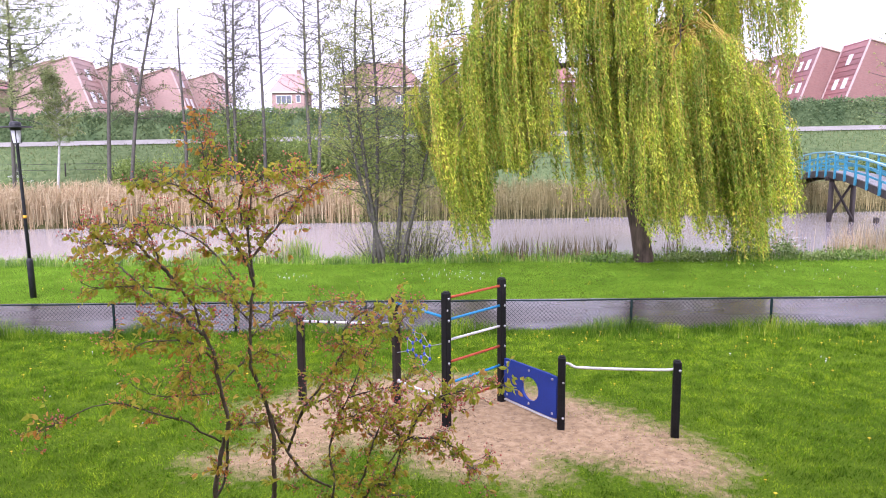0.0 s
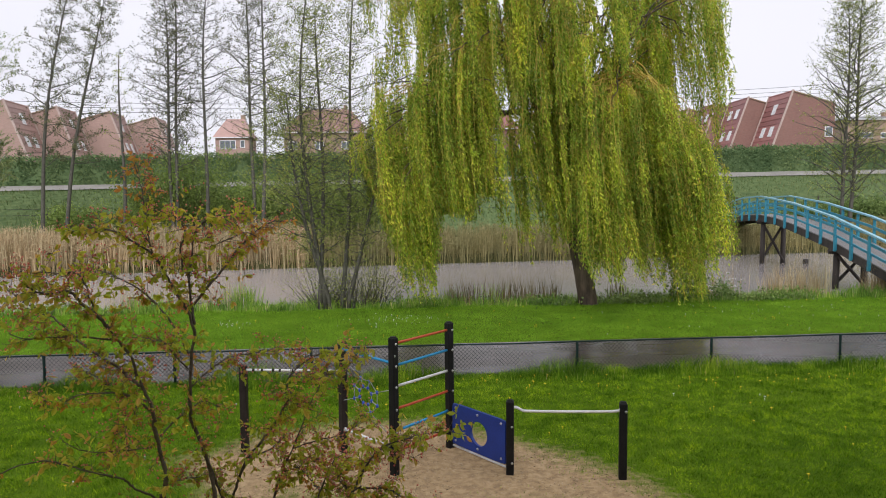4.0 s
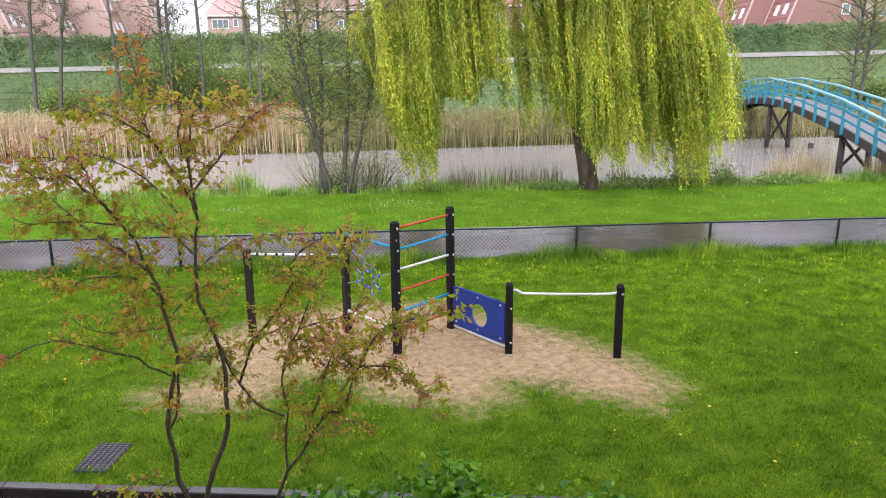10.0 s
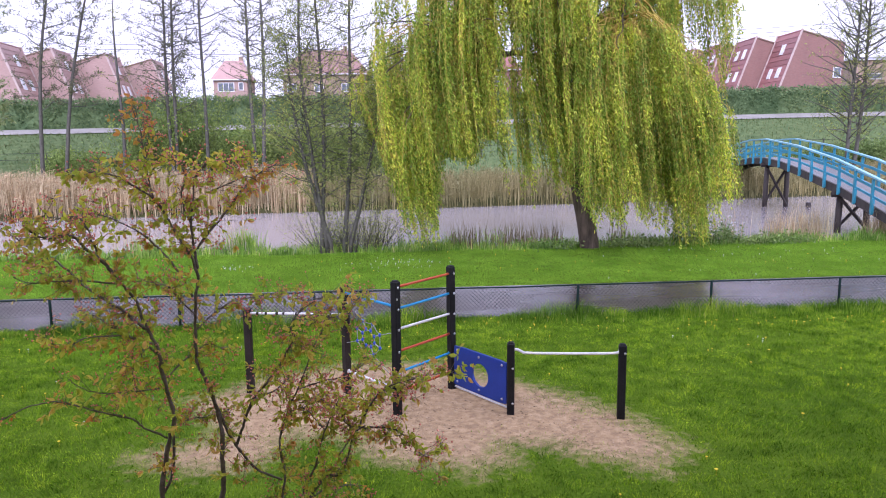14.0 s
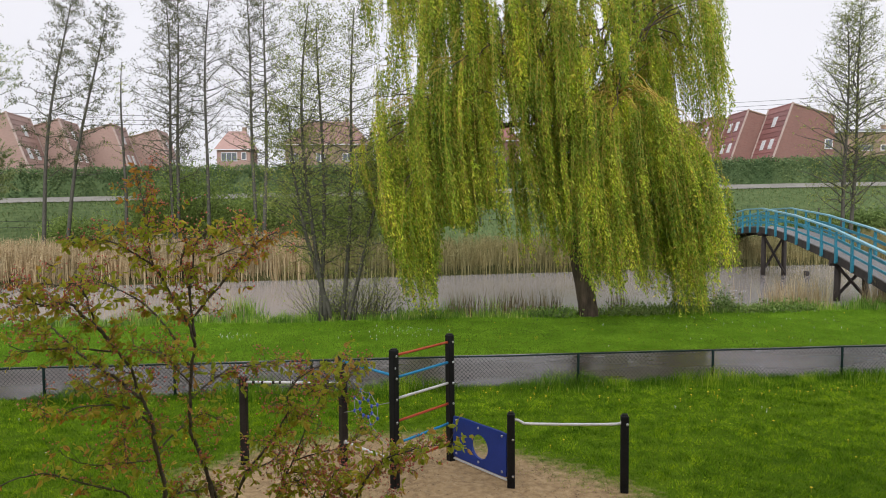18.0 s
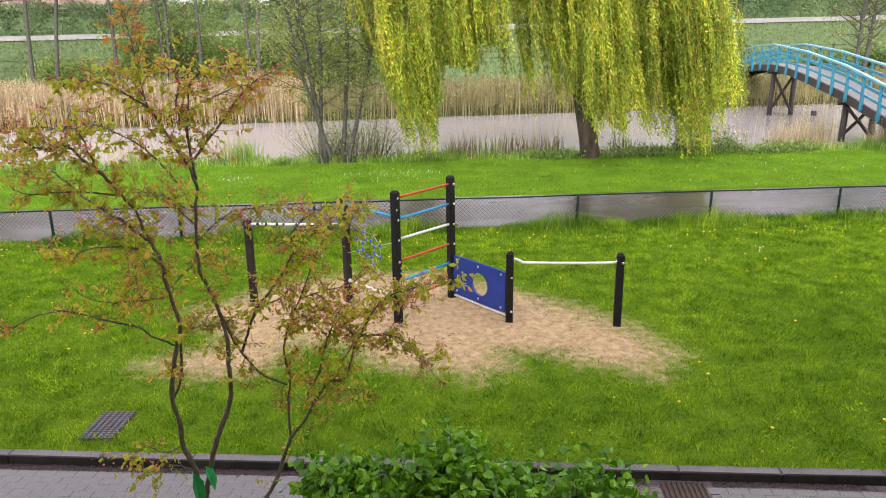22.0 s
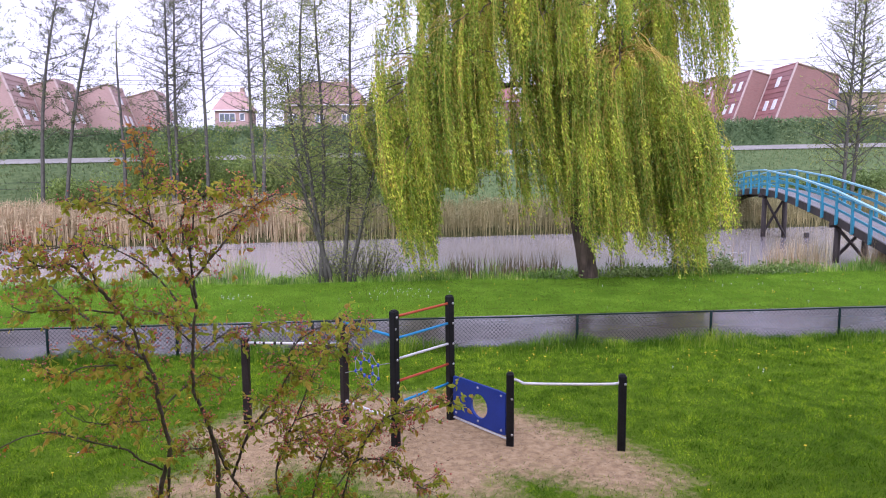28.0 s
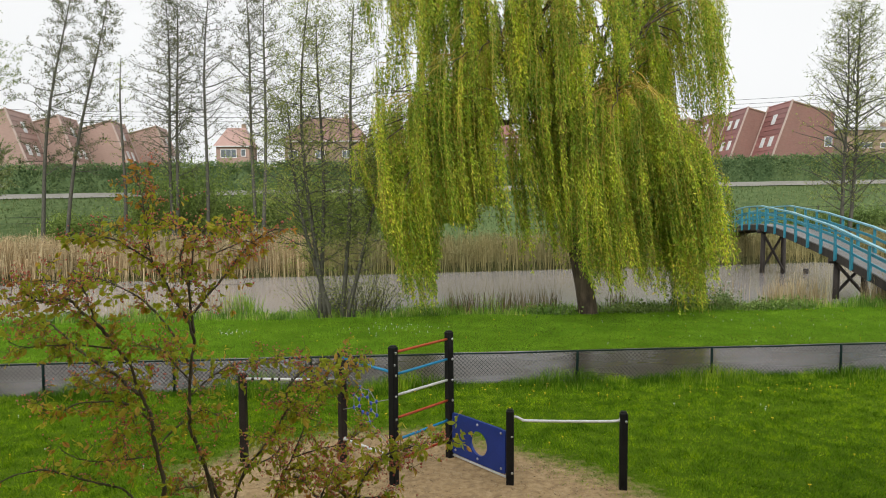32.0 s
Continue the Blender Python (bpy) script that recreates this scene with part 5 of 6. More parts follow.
        for u in spots:
            p = np.array([np.interp(u, np.linspace(0, 1, 13), pts[:, c]) for c in range(3)])
            drop = rng.uniform(l0, l1)
            sway = lean * rng.uniform(0.6, 1.4)
            flare = rng.uniform(0.25, 1.0) * fan
            curl = rng.normal(size=3) * (0.10, 0.10, 0.0)
            dense = rng.uniform(13, 25) * lush
            for j in range(rng.integers(4, 11)):
                s0 = p + rng.normal(size=3) * (0.075, 0.075, 0.05)
                L = drop * rng.uniform(0.62, 1.06)
                end_x = s0[0] + sway * L
                seen = np.array([s0[0] + 0.45 * sway * L, end_x]) * 0.99 + base[0]
                low = float(np.interp(seen * 24.75 / (24.9 + s0[1]), hang_x, hang_z).max()) + abs(rng.normal()) * 0.28
                L = min(L, s0[2] - max(0.2, low, floor_z + rng.normal() * 0.4))
                if L < 0.5:
                    continue
                n = 8
                f = np.linspace(0, 1, n)[:, None]
                wob = curl + rng.normal(size=3) * (0.05, 0.05, 0)
                sp = s0 + out * flare * (1 - (1 - f) ** 2) * 0.8 + np.array([sway * L, 0, 0]) * f ** 1.6 + np.array([0, 0, -L]) * f ** 1.15 + wob * np.sin(f * 4.5 + u * 9) * f
                side = unit(rng.normal(size=3) * (1, 1, 0)) * 0.0045
                k0 = np.arange(n - 1)[:, None] * 2
                gs.add(np.stack([sp - side, sp + side], 1).reshape(-1, 3), None, k0 + np.array([0, 1, 3, 2]))
                m = int(L * dense)
                ff = rng.uniform(0.03, 1, m) ** 0.9
                cc = np.stack([np.interp(ff, f[:, 0], sp[:, c]) for c in range(3)], 1)
                LC.append(cc + rng.normal(size=(m, 3)) * 0.02)
                dd = rng.normal(size=(m, 3)) * (0.65, 0.65, 0.35)
                dd[:, 2] -= 0.95
                dd[:, 0] += 0.25
                LD.append(dd)

    def pick(line, z):
        return line[int(np.argmin(np.abs(line[:, 2] - z)))]

    # the crown above: boughs to all sides from the leader and the upper limbs
    for k in range(94):
        a = k * 2.39996 + rng.uniform(-0.4, 0.4)
        z = rng.uniform(8.8, 14.2)
        reach = (5.6 - 0.34 * max(0, z - 11.5)) * rng.uniform(0.25, 1.0) ** 0.55
        x = -1.9 + math.cos(a) * reach * (1.08 if math.cos(a) > 0 else 1.10)
        tip = np.array([x + 0.6, 0.3 + math.sin(a) * reach * 0.75, z])
        line = right if x > 0.6 else (upleft if x < -3.4 else (leader if rng.random() < 0.6 else back))
        bough(pick(line, z - rng.uniform(0.8, 2.4)), tip, rng.uniform(0.5, 1.1), 40, 2.0, 4.8, 0.06, 1.0, 8.3 if -1.6 < x < 1.4 and tip[1] < 0.8 else (4.6 if x > 1.4 else 4.8))
    # trailing ends at both sides, open against the sky
    for k in range(16):
        bough(pick(upleft, rng.uniform(10.5, 12.5)), (rng.uniform(-8.2, -6.6), rng.uniform(-1.2, 1.4), rng.uniform(12.0, 13.8)), 0.6, 26, 1.6, 3.4, 0.12, 0.6, 9.4)
    for k in range(12):
        bough(pick(right, rng.uniform(9.5, 12.5)), (rng.uniform(3.0, 4.5), rng.uniform(-1.2, 1.4), rng.uniform(8.4, 13.0)), 0.7, 26, 2.0, 4.6, 0.08, 0.65, 4.4)
    # the dome over the water side, from the left limb
    for k in range(50):
        x = rng.uniform(-8.3, -3.7)
        z = 8.9 - 0.09 * (x + 5.2) ** 2 - 0.75 * max(0, -6.3 - x) - abs(rng.normal()) * 1.2
        root = left[rng.integers(5, 12)] if z < 7.6 else pick(upleft, z + 0.8)
        bough(root, (x, rng.uniform(-2.6, 2.4), z), rng.uniform(0.3, 0.9), 34, 2.6, 7.4, 0.09 + 0.05 * max(0, -5.5 - x), 0.95, 0.0)
    # lower fringe of the same side
    for k in range(20):
        x = rng.uniform(-7.2, -4.4)
        bough(left[rng.integers(8, 12)], (x, rng.uniform(-1.8, 1.2), rng.uniform(3.6, 5.6)), 0.4, 24, 2.4, 4.6, 0.24, 1.0)
    for k in range(9):
        bough(left[rng.integers(8, 12)], (rng.uniform(-6.7, -5.7), rng.uniform(-2.2, -0.4), rng.uniform(4.4, 6.0)), 0.3, 26, 4.0, 6.0, 0.10, 1.05)
    # the full dome on the other side, from the crook of the right limb
    for k in range(76):
        x = rng.uniform(-1.2, 3.2)
        z = 7.7 - 0.15 * (x - 0.6) ** 2 - abs(rng.normal()) * 0.8
        root = right[rng.integers(7, 13)] if rng.random() < 0.8 else pick(back, 8)
        bough(root, (x, rng.uniform(-3.0, 1.4), z), rng.uniform(0.05, 0.4), 40, 3.0, 7.0, 0.13, 1.0, 0.0, 0.042, 0.85, 1.0)
    # middle: thin drapery in front of the trunk and between the domes
    for k in range(17):
        x = rng.uniform(-3.3, -0.9)
        bough(pick(main, rng.uniform(5.0, 6.5)), (x, rng.uniform(-2.0, 1.2), rng.uniform(5.0, 7.6)), 0.4, 26, 2.0, 5.2, 0.16, 0.9, 0.6, 0.03, 0.6)
    for k in range(38):
        bough(pick(leader, rng.uniform(7.5, 10.5)), (rng.uniform(-4.2, -0.9), rng.uniform(-2.6, -0.6), rng.uniform(7.6, 11.6)), 0.5, 28, 1.6, 4.0, 0.06, 0.9, 5.0, 0.03, 0.6)
    # golden boughs that arch over the front of the dome
    for tx, tz, ty in ((-1.5, 6.2, -2.4), (-0.9, 6.6, -2.8), (1.6, 7.5, -2.6), (2.6, 6.9, -2.4), (3.2, 6.2, -2.0), (0.6, 7.2, -3.0)):
        bough((0.5, -1.5, 7.65), (tx, ty, tz), 0.25, 44, 3.4, 6.0, 0.12, 1.0, 0.0, 0.05, 1.0, 0.8)
    # one low bough that reaches out past the dome
    bough(pick(right, 7.0), (4.7, -0.6, 5.0), 0.5, 46, 2.4, 3.8, 0.06, 0.8, 0.0, 0.035, 1.0)
    bough(pick(right, 7.2), (4.2, -0.2, 5.6), 0.5, 36, 2.4, 4.4, 0.08, 0.8, 0.0, 0.035, 1.0)
    C, D = np.concatenate(LC), np.concatenate(LD)
    leaves(gf, C, D, rng.uniform(0.08, 0.165, len(C)), rng.uniform(0.026, 0.048, len(C)))
    tagged(put("hanging_twig", gs.mesh("hanging_twig", M_WTWIG), ob, None, "yellow hanging willow twigs"), kind="stuff")
    put("crown", gf.mesh("crown", M_WILLOW), ob)
    return ob


willow()


# ---- hedge on the dike ----
def hedge(name, x0, x1, y, depth, tall, label, mat, per_m):
    """A clipped hedge: a dense body with leaves all over its front and top."""
    ob = thing(name, label, "hedge", None, "", "stuff")
    L = x1 - x0
    nx = int(L / 0.8)
    xs = np.linspace(x0, x1, nx)
    V, q = [], []
    for x in xs:
        yy = y + 0.04 * x
        b = float(height(x, yy)) - 0.1
        t = b + tall + 0.12 * math.sin(x * 1.7) + 0.08 * math.sin(x * 4.1 + 1)
        V += [(x, yy + 0.15, b), (x, yy + 0.12 + 0.08 * math.sin(x * 2.3), b + tall * 0.6), (x, yy + 0.3, t - 0.15), (x, yy + depth - 0.2, t - 0.15), (x, yy + depth, b)]
    for i in range(nx - 1):
        q += [(5 * i + k, 5 * i + k + 5, 5 * i + k + 6, 5 * i + k + 1) for k in range(4)]
    g = Geo().add(V, None, q)
    put("hedge_body", g.mesh("hedge_body", mat), ob)
    n = int(L * per_m)
    x = rng.uniform(x0, x1, n)
    part_top = rng.random(n) < 0.25
    yy = y + 0.04 * x
    b = height(x, yy)
    z = b + np.where(part_top, tall + rng.normal(size=n) * 0.13, rng.uniform(0, 1, n) ** 0.8 * tall)
    z = z + 0.12 * np.sin(x * 1.7) * (z > b + tall * 0.8)
    py = np.where(part_top, yy + rng.uniform(0.0, depth, n), yy + 0.1 + 0.12 * soft_noise(x, z, 2.0) + rng.normal(size=n) * 0.1)
    gl = Geo()
    leaves(gl, np.stack([x, py, z], 1), rng.normal(size=(n, 3)) + (0, -0.5, 0.3), rng.uniform(0.12, 0.3, n), rng.uniform(0.09, 0.2, n))
    put("leafage", gl.mesh("leafage", mat), ob)
    return ob


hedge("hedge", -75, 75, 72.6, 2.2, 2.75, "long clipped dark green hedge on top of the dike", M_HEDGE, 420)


# ---- grass, reeds and flowers ----
def scatter(n, x0, x1, y0, y1, keep=None):
    x, y = rng.uniform(x0, x1, n), rng.uniform(y0, y1, n)
    if keep is not None:
        ok = keep(x, y)
        x, y = x[ok], y[ok]
    return np.stack([x, y, height(x, y)], 1)


def stuff(name, geo, mat, label, category):
    return tagged(put(name, geo.mesh(name, mat)), label, category, kind="stuff")


def in_view(x, y):
    return (x > -0.62 * y - 1.0) & (x < 0.80 * y + 1.0)


def clump(x, y):
    """Tussocks in the lawn: 0 in the hollows, 1 on the full tufts."""
    v = 0.55 * soft_noise(x, y, 8.5, 2.0) + 0.5 * soft_noise(x + 3, y, 19.0, 5.0) + 0.45 * soft_noise(x, y - 2, 3.3, 8.0)
    return np.clip(0.5 + 0.75 * v, 0, 1)


def off_cover(x, y):
    return ~((np.abs(x + 3.33) < 0.20) & (np.abs(y - 7.43) < 0.28))


g = Geo()
P = scatter(420000, -11, 14, 5.4, 15.5, lambda x, y: (y > kerb_y(x) - 0.03) & in_view(x, y) & (rng.random(len(x)) > 1.22 * sand_at(x, y) ** 0.8 - 0.04) & off_cover(x, y))
P[:, 2] = np.maximum(P[:, 2], np.where(P[:, 1] < kerb_y(P[:, 0]) + 0.02, 0.012, -1))
tall = clump(P[:, 0], P[:, 1])
blades(g, P, (0.020 + 0.022 * rng.random(len(P)) + 0.045 * tall ** 1.5) * (1 - 0.5 * sand_at(P[:, 0], P[:, 1])), rng.uniform(0.005, 0.010, len(P)), 1.2, 1, 1.7)
P = scatter(90000, -11, 14, 5.4, 15.5, lambda x, y: (y > kerb_y(x) + 0.03) & in_view(x, y) & (sand_at(x, y) < 0.3) & (clump(x, y) > 0.62) & off_cover(x, y))
blades(g, P, rng.uniform(0.045, 0.085, len(P)), rng.uniform(0.006, 0.011, len(P)), 1.2, 2, 1.7)
P = scatter(50000, -11, 14, 5.4, 15.5, lambda x, y: (y > kerb_y(x) + 0.04) & in_view(x, y) & (sand_at(x, y) < 0.4) & (soft_noise(x, y, 1.9, 5.0) + 0.8 * soft_noise(x, y, 5.3, 2.5) > 0.35 * rng.normal(size=len(x)) + 0.35) & off_cover(x, y))
P[:, 2] += rng.uniform(0.02, 0.05, len(P))
leaves(g, P, rng.normal(size=(len(P), 3)) * (1, 1, 0.35) + (0, 0, 0.1), rng.uniform(0.025, 0.05, len(P)), rng.uniform(0.014, 0.026, len(P)))
P = scatter(9000, -4, 5, 7.6, 13, lambda x, y: (sand_at(x, y) > 0.45) & (sand_at(x, y) < 0.95) & (soft_noise(x, y, 2.3, 7.0) > 0.1))
blades(g, P, rng.uniform(0.03, 0.06, len(P)), rng.uniform(0.004, 0.008, len(P)), 1.2)
stuff("lawn_grass", g, M_GRASS, "short mown green lawn grass", "grass")
g = Geo()
P = scatter(300000, -26, 30, 18.9, 25.2, lambda x, y: in_view(x, y))
blades(g, P, (0.025 + 0.03 * rng.random(len(P))) * (0.8 + 0.5 * clump(P[:, 0] * 0.5, P[:, 1] * 0.5)), rng.uniform(0.010, 0.018, len(P)), 1.1, 1, 1.1)
stuff("verge_grass", g, M_FARGRASS, "mown grass between path and bank, its green lightened for distance", "grass")
g = Geo()
P = scatter(52000, -17, 18, 14.75, 15.62, lambda x, y: rng.random(len(x)) < np.clip(0.35 + 0.6 * soft_noise(x, x * 0, 2.6, 1.0) + 0.9 * (y > 15.2), 0.08, 1))
tuft = 0.5 + 0.5 * soft_noise(P[:, 0], P[:, 0] * 0, 1.9, 4.0)
blades(g, P, (0.06 + 0.46 * rng.random(len(P)) * (0.10 + 1.2 * tuft ** 1.6)) * np.where(P[:, 1] > 15.1, 1.0, 0.6), rng.uniform(0.006, 0.012, len(P)), 0.7, 2)
stuff("fence_grass", g, M_TUFT, "uncut tufts of grass along the fence", "grass")
g = Geo()
P = scatter(74000, -26, 34, 24.7, 27.3, lambda x, y: rng.random(len(x)) < 0.5 + 0.5 * soft_noise(x, y, 1.4, 6.0))
blades(g, P, rng.uniform(0.15, 0.62, len(P)) * (0.5 + 0.5 * smooth01(24.8, 26.2, P[:, 1])) * (1 + 0.5 * np.clip(soft_noise(P[:, 0], P[:, 0] * 0, 2.1, 3.0), 0, 1)), rng.uniform(0.012, 0.026, len(P)), 0.5, 2)
stuff("bank_grass", g, M_TALL, "tall rough grass on the canal bank", "grass")
g = Geo()
for cx0, cw, n in ((16.0, 1.1, 700), (20.0, 0.9, 800), (12.8, 1.0, 160), (-8.0, 2.5, 260)):
    P = scatter(n, cx0 - cw, cx0 + cw, 25.8, 27.4)
    blades(g, P, rng.uniform(0.7, 1.7, len(P)), rng.uniform(0.012, 0.020, len(P)), 0.25, 2)
stuff("dry_stalks", g, M_REED, "dry pale reed stalks at the near waterside", "reeds")
g = Geo()
for cx0, cw, n in ((2.7, 0.5, 110), (3.6, 0.5, 60), (4.9, 0.7, 200), (6.0, 0.5, 130), (-1.0, 0.9, 60), (8.8, 0.5, 50)):
    P = scatter(n, cx0 - cw, cx0 + cw, 26.0, 27.3)
    blades(g, P, rng.uniform(0.6, 1.45, len(P)), rng.uniform(0.016, 0.028, len(P)), 0.22, 2)
stuff("dead_stalks", g, M_STALK, "dark brown dead stalks at the near waterside", "reeds")
g = Geo()
for cx0, cy0, n, tall in ((-5.7, 27.6, 260, 1.15), (-2.9, 27.2, 110, 0.9), (2.4, 26.9, 160, 0.95), (4.0, 27.0, 120, 1.0), (9.3, 26.8, 120, 0.9), (-9.5, 27.4, 160, 0.9)):
    P = np.stack([cx0 + rng.normal(size=n) * 0.35, cy0 + rng.normal(size=n) * 0.2, np.full(n, WATER_Z - 0.1)], 1)
    blades(g, P, tall * rng.uniform(0.7, 1.15, n) + 0.1, rng.uniform(0.014, 0.026, n), 0.3, 2)
stuff("iris_clumps", g, M_TALL, "clumps of green sword-leaved plants standing in the shallows", "water plant")


def reeds(x0, x1, n, low, high, mat, label):
    """A belt of stalks and blades along the far shore."""
    g = Geo()
    x = rng.uniform(x0, x1, n)
    y = shore_y(x) + rng.uniform(0, 1, n) ** 0.8 * 5.5 - 0.6
    P = np.stack([x, y, np.maximum(height(x, y), WATER_Z - 0.05)], 1)
    tall = rng.uniform(low, high, n) * (0.9 + 0.14 * soft_noise(x, y, 0.8, 1.0))
    blades(g, P, tall, rng.uniform(0.025, 0.05, n), 0.16, 2)
    C = P + np.stack([rng.normal(size=n) * 0.1, rng.normal(size=n) * 0.1, tall * rng.uniform(0.4, 0.95, n)], 1)
    leaves(g, C, rng.normal(size=(n, 3)) * (1, 1, 0.3) + (0.5, 0, 0.5), rng.uniform(0.25, 0.55, n), rng.uniform(0.03, 0.05, n))
    stuff("reed_bed", g, mat, label, "reeds")


reeds(-46, -5, 17000, 1.3, 2.45, M_REED, "broad bed of dry straw-coloured reeds on the far bank")
reeds(-7, 44, 15000, 1.0, 2.0, M_OLIVE, "olive-brown reeds and sedge on the far bank")
g = Geo()
x = rng.uniform(-50, 52, 30000)
y = rng.uniform(50.0, 69.5, len(x)) + 0.04 * x
P = np.stack([x, y, height(x, y)], 1)
blades(g, P, rng.uniform(0.1, 0.3, len(P)), rng.uniform(0.04, 0.09, len(P)), 0.7, 1)
stuff("dike_grass", g, M_DIKE, "rough grass on the slope of the far dike", "grass")

# litter on the worn sand
for mat_name, dark, light, n in (("pale", (0.42, 0.32, 0.19), (0.6, 0.48, 0.31), 9000), ("brown", (0.12, 0.085, 0.05), (0.24, 0.17, 0.1), 5000)):
    g = Geo()
    P = scatter(n, -3.6, 4.0, 8.0, 12.6, lambda x, y: sand_at(x, y) > 0.35 + 0.4 * rng.random(len(x)))
    P[:, 2] += 0.006
    leaves(g, P, rng.normal(size=(len(P), 3)) * (1, 1, 0.12), rng.uniform(0.02, 0.065, len(P)), rng.uniform(0.004, 0.010, len(P)))
    stuff("wood_chips", g, plain(mat_name + "_chips", dark, light, 0.8, 3, 40, 0.0), mat_name + " chips and straws strewn over the sand", "litter")

# flowers
g = Geo()
P = np.concatenate([scatter(110, -9, 12, 6.5, 15.2, lambda x, y: (y > kerb_y(x) + 0.1) & (sand_at(x, y) < 0.2)), scatter(90, -9, 12, 13.9, 15.3), scatter(80, -14, 22, 19, 24.5)])
for p in P:
    r = random.uniform(0.014, 0.026)
    top = p + (0, 0, random.uniform(0.04, 0.09))
    tube(g, [p, top - (0, 0, 0.008)], 0.003, 3, False)
    tube(g, [top - (0, 0, 0.008), top, top + (0, 0, 0.006)], [r * 0.5, r, r * 0.5], 7)
stuff("dandelions", g, M_DANDY, "yellow dandelion flowers in the grass", "flowers")
g = Geo()
for cx0, cy0, sx, sy, n in ((0.4, 22.6, 0.9, 0.5, 45), (-4.9, 22.5, 0.3, 0.2, 18), (13.5, 22.5, 2.4, 0.9, 30), (7.2, 13.2, 0.2, 0.12, 3), (0, 14, 8, 0.8, 8), (10.5, 20.5, 5, 1.2, 12), (-5, 10.5, 3, 2, 8)):
    for k in range(n):
        x, y = cx0 + rng.normal() * sx, cy0 + rng.normal() * sy
        p = np.array([x, y, float(height(x, y))])
        r = random.uniform(0.010, 0.018)
        top = p + (0, 0, random.uniform(0.03, 0.07))
        tube(g, [p, top], 0.003, 3, False)
        tube(g, [top, top + (0, 0, 0.005)], [r, r * 0.8], 7)
stuff("daisies", g, M_DAISY, "small white daisies in the grass", "flowers")
for x, y in ((11.6, 25.3), (12.4, 25.2), (10.9, 25.5), (-33.0, 55.0)):
    z = float(height(x, y))
    ob = thing("cow_parsley", "bushy green plant with white flower heads at the waterside", "wild plant", Matrix.Translation((x, y, z)), "cow parsley")
    g, gf, gw = Geo(), Geo(), Geo()
    big = 2.2 if y > 40 else 1.0
    for k in range(26):
        pts = limb(g, (rng.normal() * 0.15, rng.normal() * 0.15, 0), (rng.normal() * 0.45, rng.normal() * 0.45, 1), rng.uniform(0.5, 1.1) * big, 0.008, 0.2, 0.1, 5, 3)
        m = 24
        f = rng.uniform(0.1, 0.9, m)
        leaves(gf, np.stack([np.interp(f, np.linspace(0, 1, 5), pts[:, c]) for c in range(3)], 1) + rng.normal(size=(m, 3)) * 0.07, rng.normal(size=(m, 3)), 0.10 * big, 0.055 * big)
        if k % 2:
            leaves(gw, pts[-1] + rng.normal(size=(16, 3)) * (0.05, 0.05, 0.015) * big, rng.normal(size=(16, 3)) * (1, 1, 0.2), 0.03 * big, 0.025 * big)
    tagged(put("stem", g.mesh("stem", M_TALL, True), ob), kind="stuff")
    tagged(put("leafage", gf.mesh("leafage", M_SCRUB), ob), kind="stuff")
    tagged(put("blossom", gw.mesh("blossom", M_DAISY), ob, None, "white flower heads"), kind="stuff")
for x, y, n in ((9.2, 24.95, 500), (8.3, 24.8, 300), (13.6, 25.0, 500), (15.0, 25.1, 400), (6.0, 24.9, 250)):
    g = Geo()
    C = np.stack([x + rng.normal(size=n) * 0.55, y + rng.normal(size=n) * 0.25, np.abs(rng.normal(size=n)) * 0.16], 1)
    C[:, 2] += height(C[:, 0], C[:, 1])
    leaves(g, C, rng.normal(size=(n, 3)) + (0, 0, 0.6), rng.uniform(0.08, 0.16, n), rng.uniform(0.05, 0.1, n))
    stuff("ground_ivy", g, M_SCRUB, "low dark leafy plants round the willow foot", "wild plant")

# ---- the small bronze-leaved tree in front of the window ----
TREE_Y = 4.2
small_tree = thing("serviceberry_tree", "young multi-stemmed tree with bronze-green leaves and pinkish buds", "tree", pose(-1.2, TREE_Y, -0.13))
stems = []


def stem(r0, r1, d0, d1, plan, lush=1.0, rusty=0.03):
    """One stem or bough by its course (x, z) in the plane of the tree, leaning d0 to d1 in depth."""
    deep = [d0 + (d1 - d0) * k / (len(plan) - 1) for k in range(len(plan))]
    pts = np.array([(x * (1 + d / TREE_Y) + 1.2, d, 4.33 + (z - 4.2) * (1 + d / TREE_Y)) for d, (x, z) in zip(deep, plan)])
    P = curve(pts, 5 * len(plan))
    P[1:-1] += rng.normal(size=(len(P) - 2, 3)) * (0.0015, 0.004, 0.0015)
    R = np.linspace(r0, r1, len(P)) * (1 + 0.10 * rng.normal(size=len(P)))
    g = Geo()
    tube(g, P, R, 8)
    put("branch", g.mesh("branch", M_STEM, True), small_tree)
    stems.append((P, r0, lush, rusty))


stem(0.018, 0.006, 0, -0.2, [(-1.36, 1.24), (-1.37, 1.47), (-1.43, 1.65), (-1.43, 1.84), (-1.46, 2), (-1.43, 2.18), (-1.39, 2.36), (-1.35, 2.49), (-1.37, 2.62), (-1.4, 2.79), (-1.41, 2.92), (-1.45, 3.03), (-1.49, 3.13), (-1.52, 3.24), (-1.59, 3.34), (-1.64, 3.41)], 1, 0.05)
stem(0.009, 0.008, 0.03, 0.02, [(-1.46, 1.99), (-1.4, 2.1), (-1.37, 2.26), (-1.36, 2.41), (-1.35, 2.51)], 0.2, 0)
stem(0.01, 0.004, -0.2, -0.4, [(-1.64, 3.41), (-1.71, 3.5), (-1.77, 3.55), (-1.85, 3.63), (-1.99, 3.62), (-2.09, 3.67)], 1.5, 0.03)
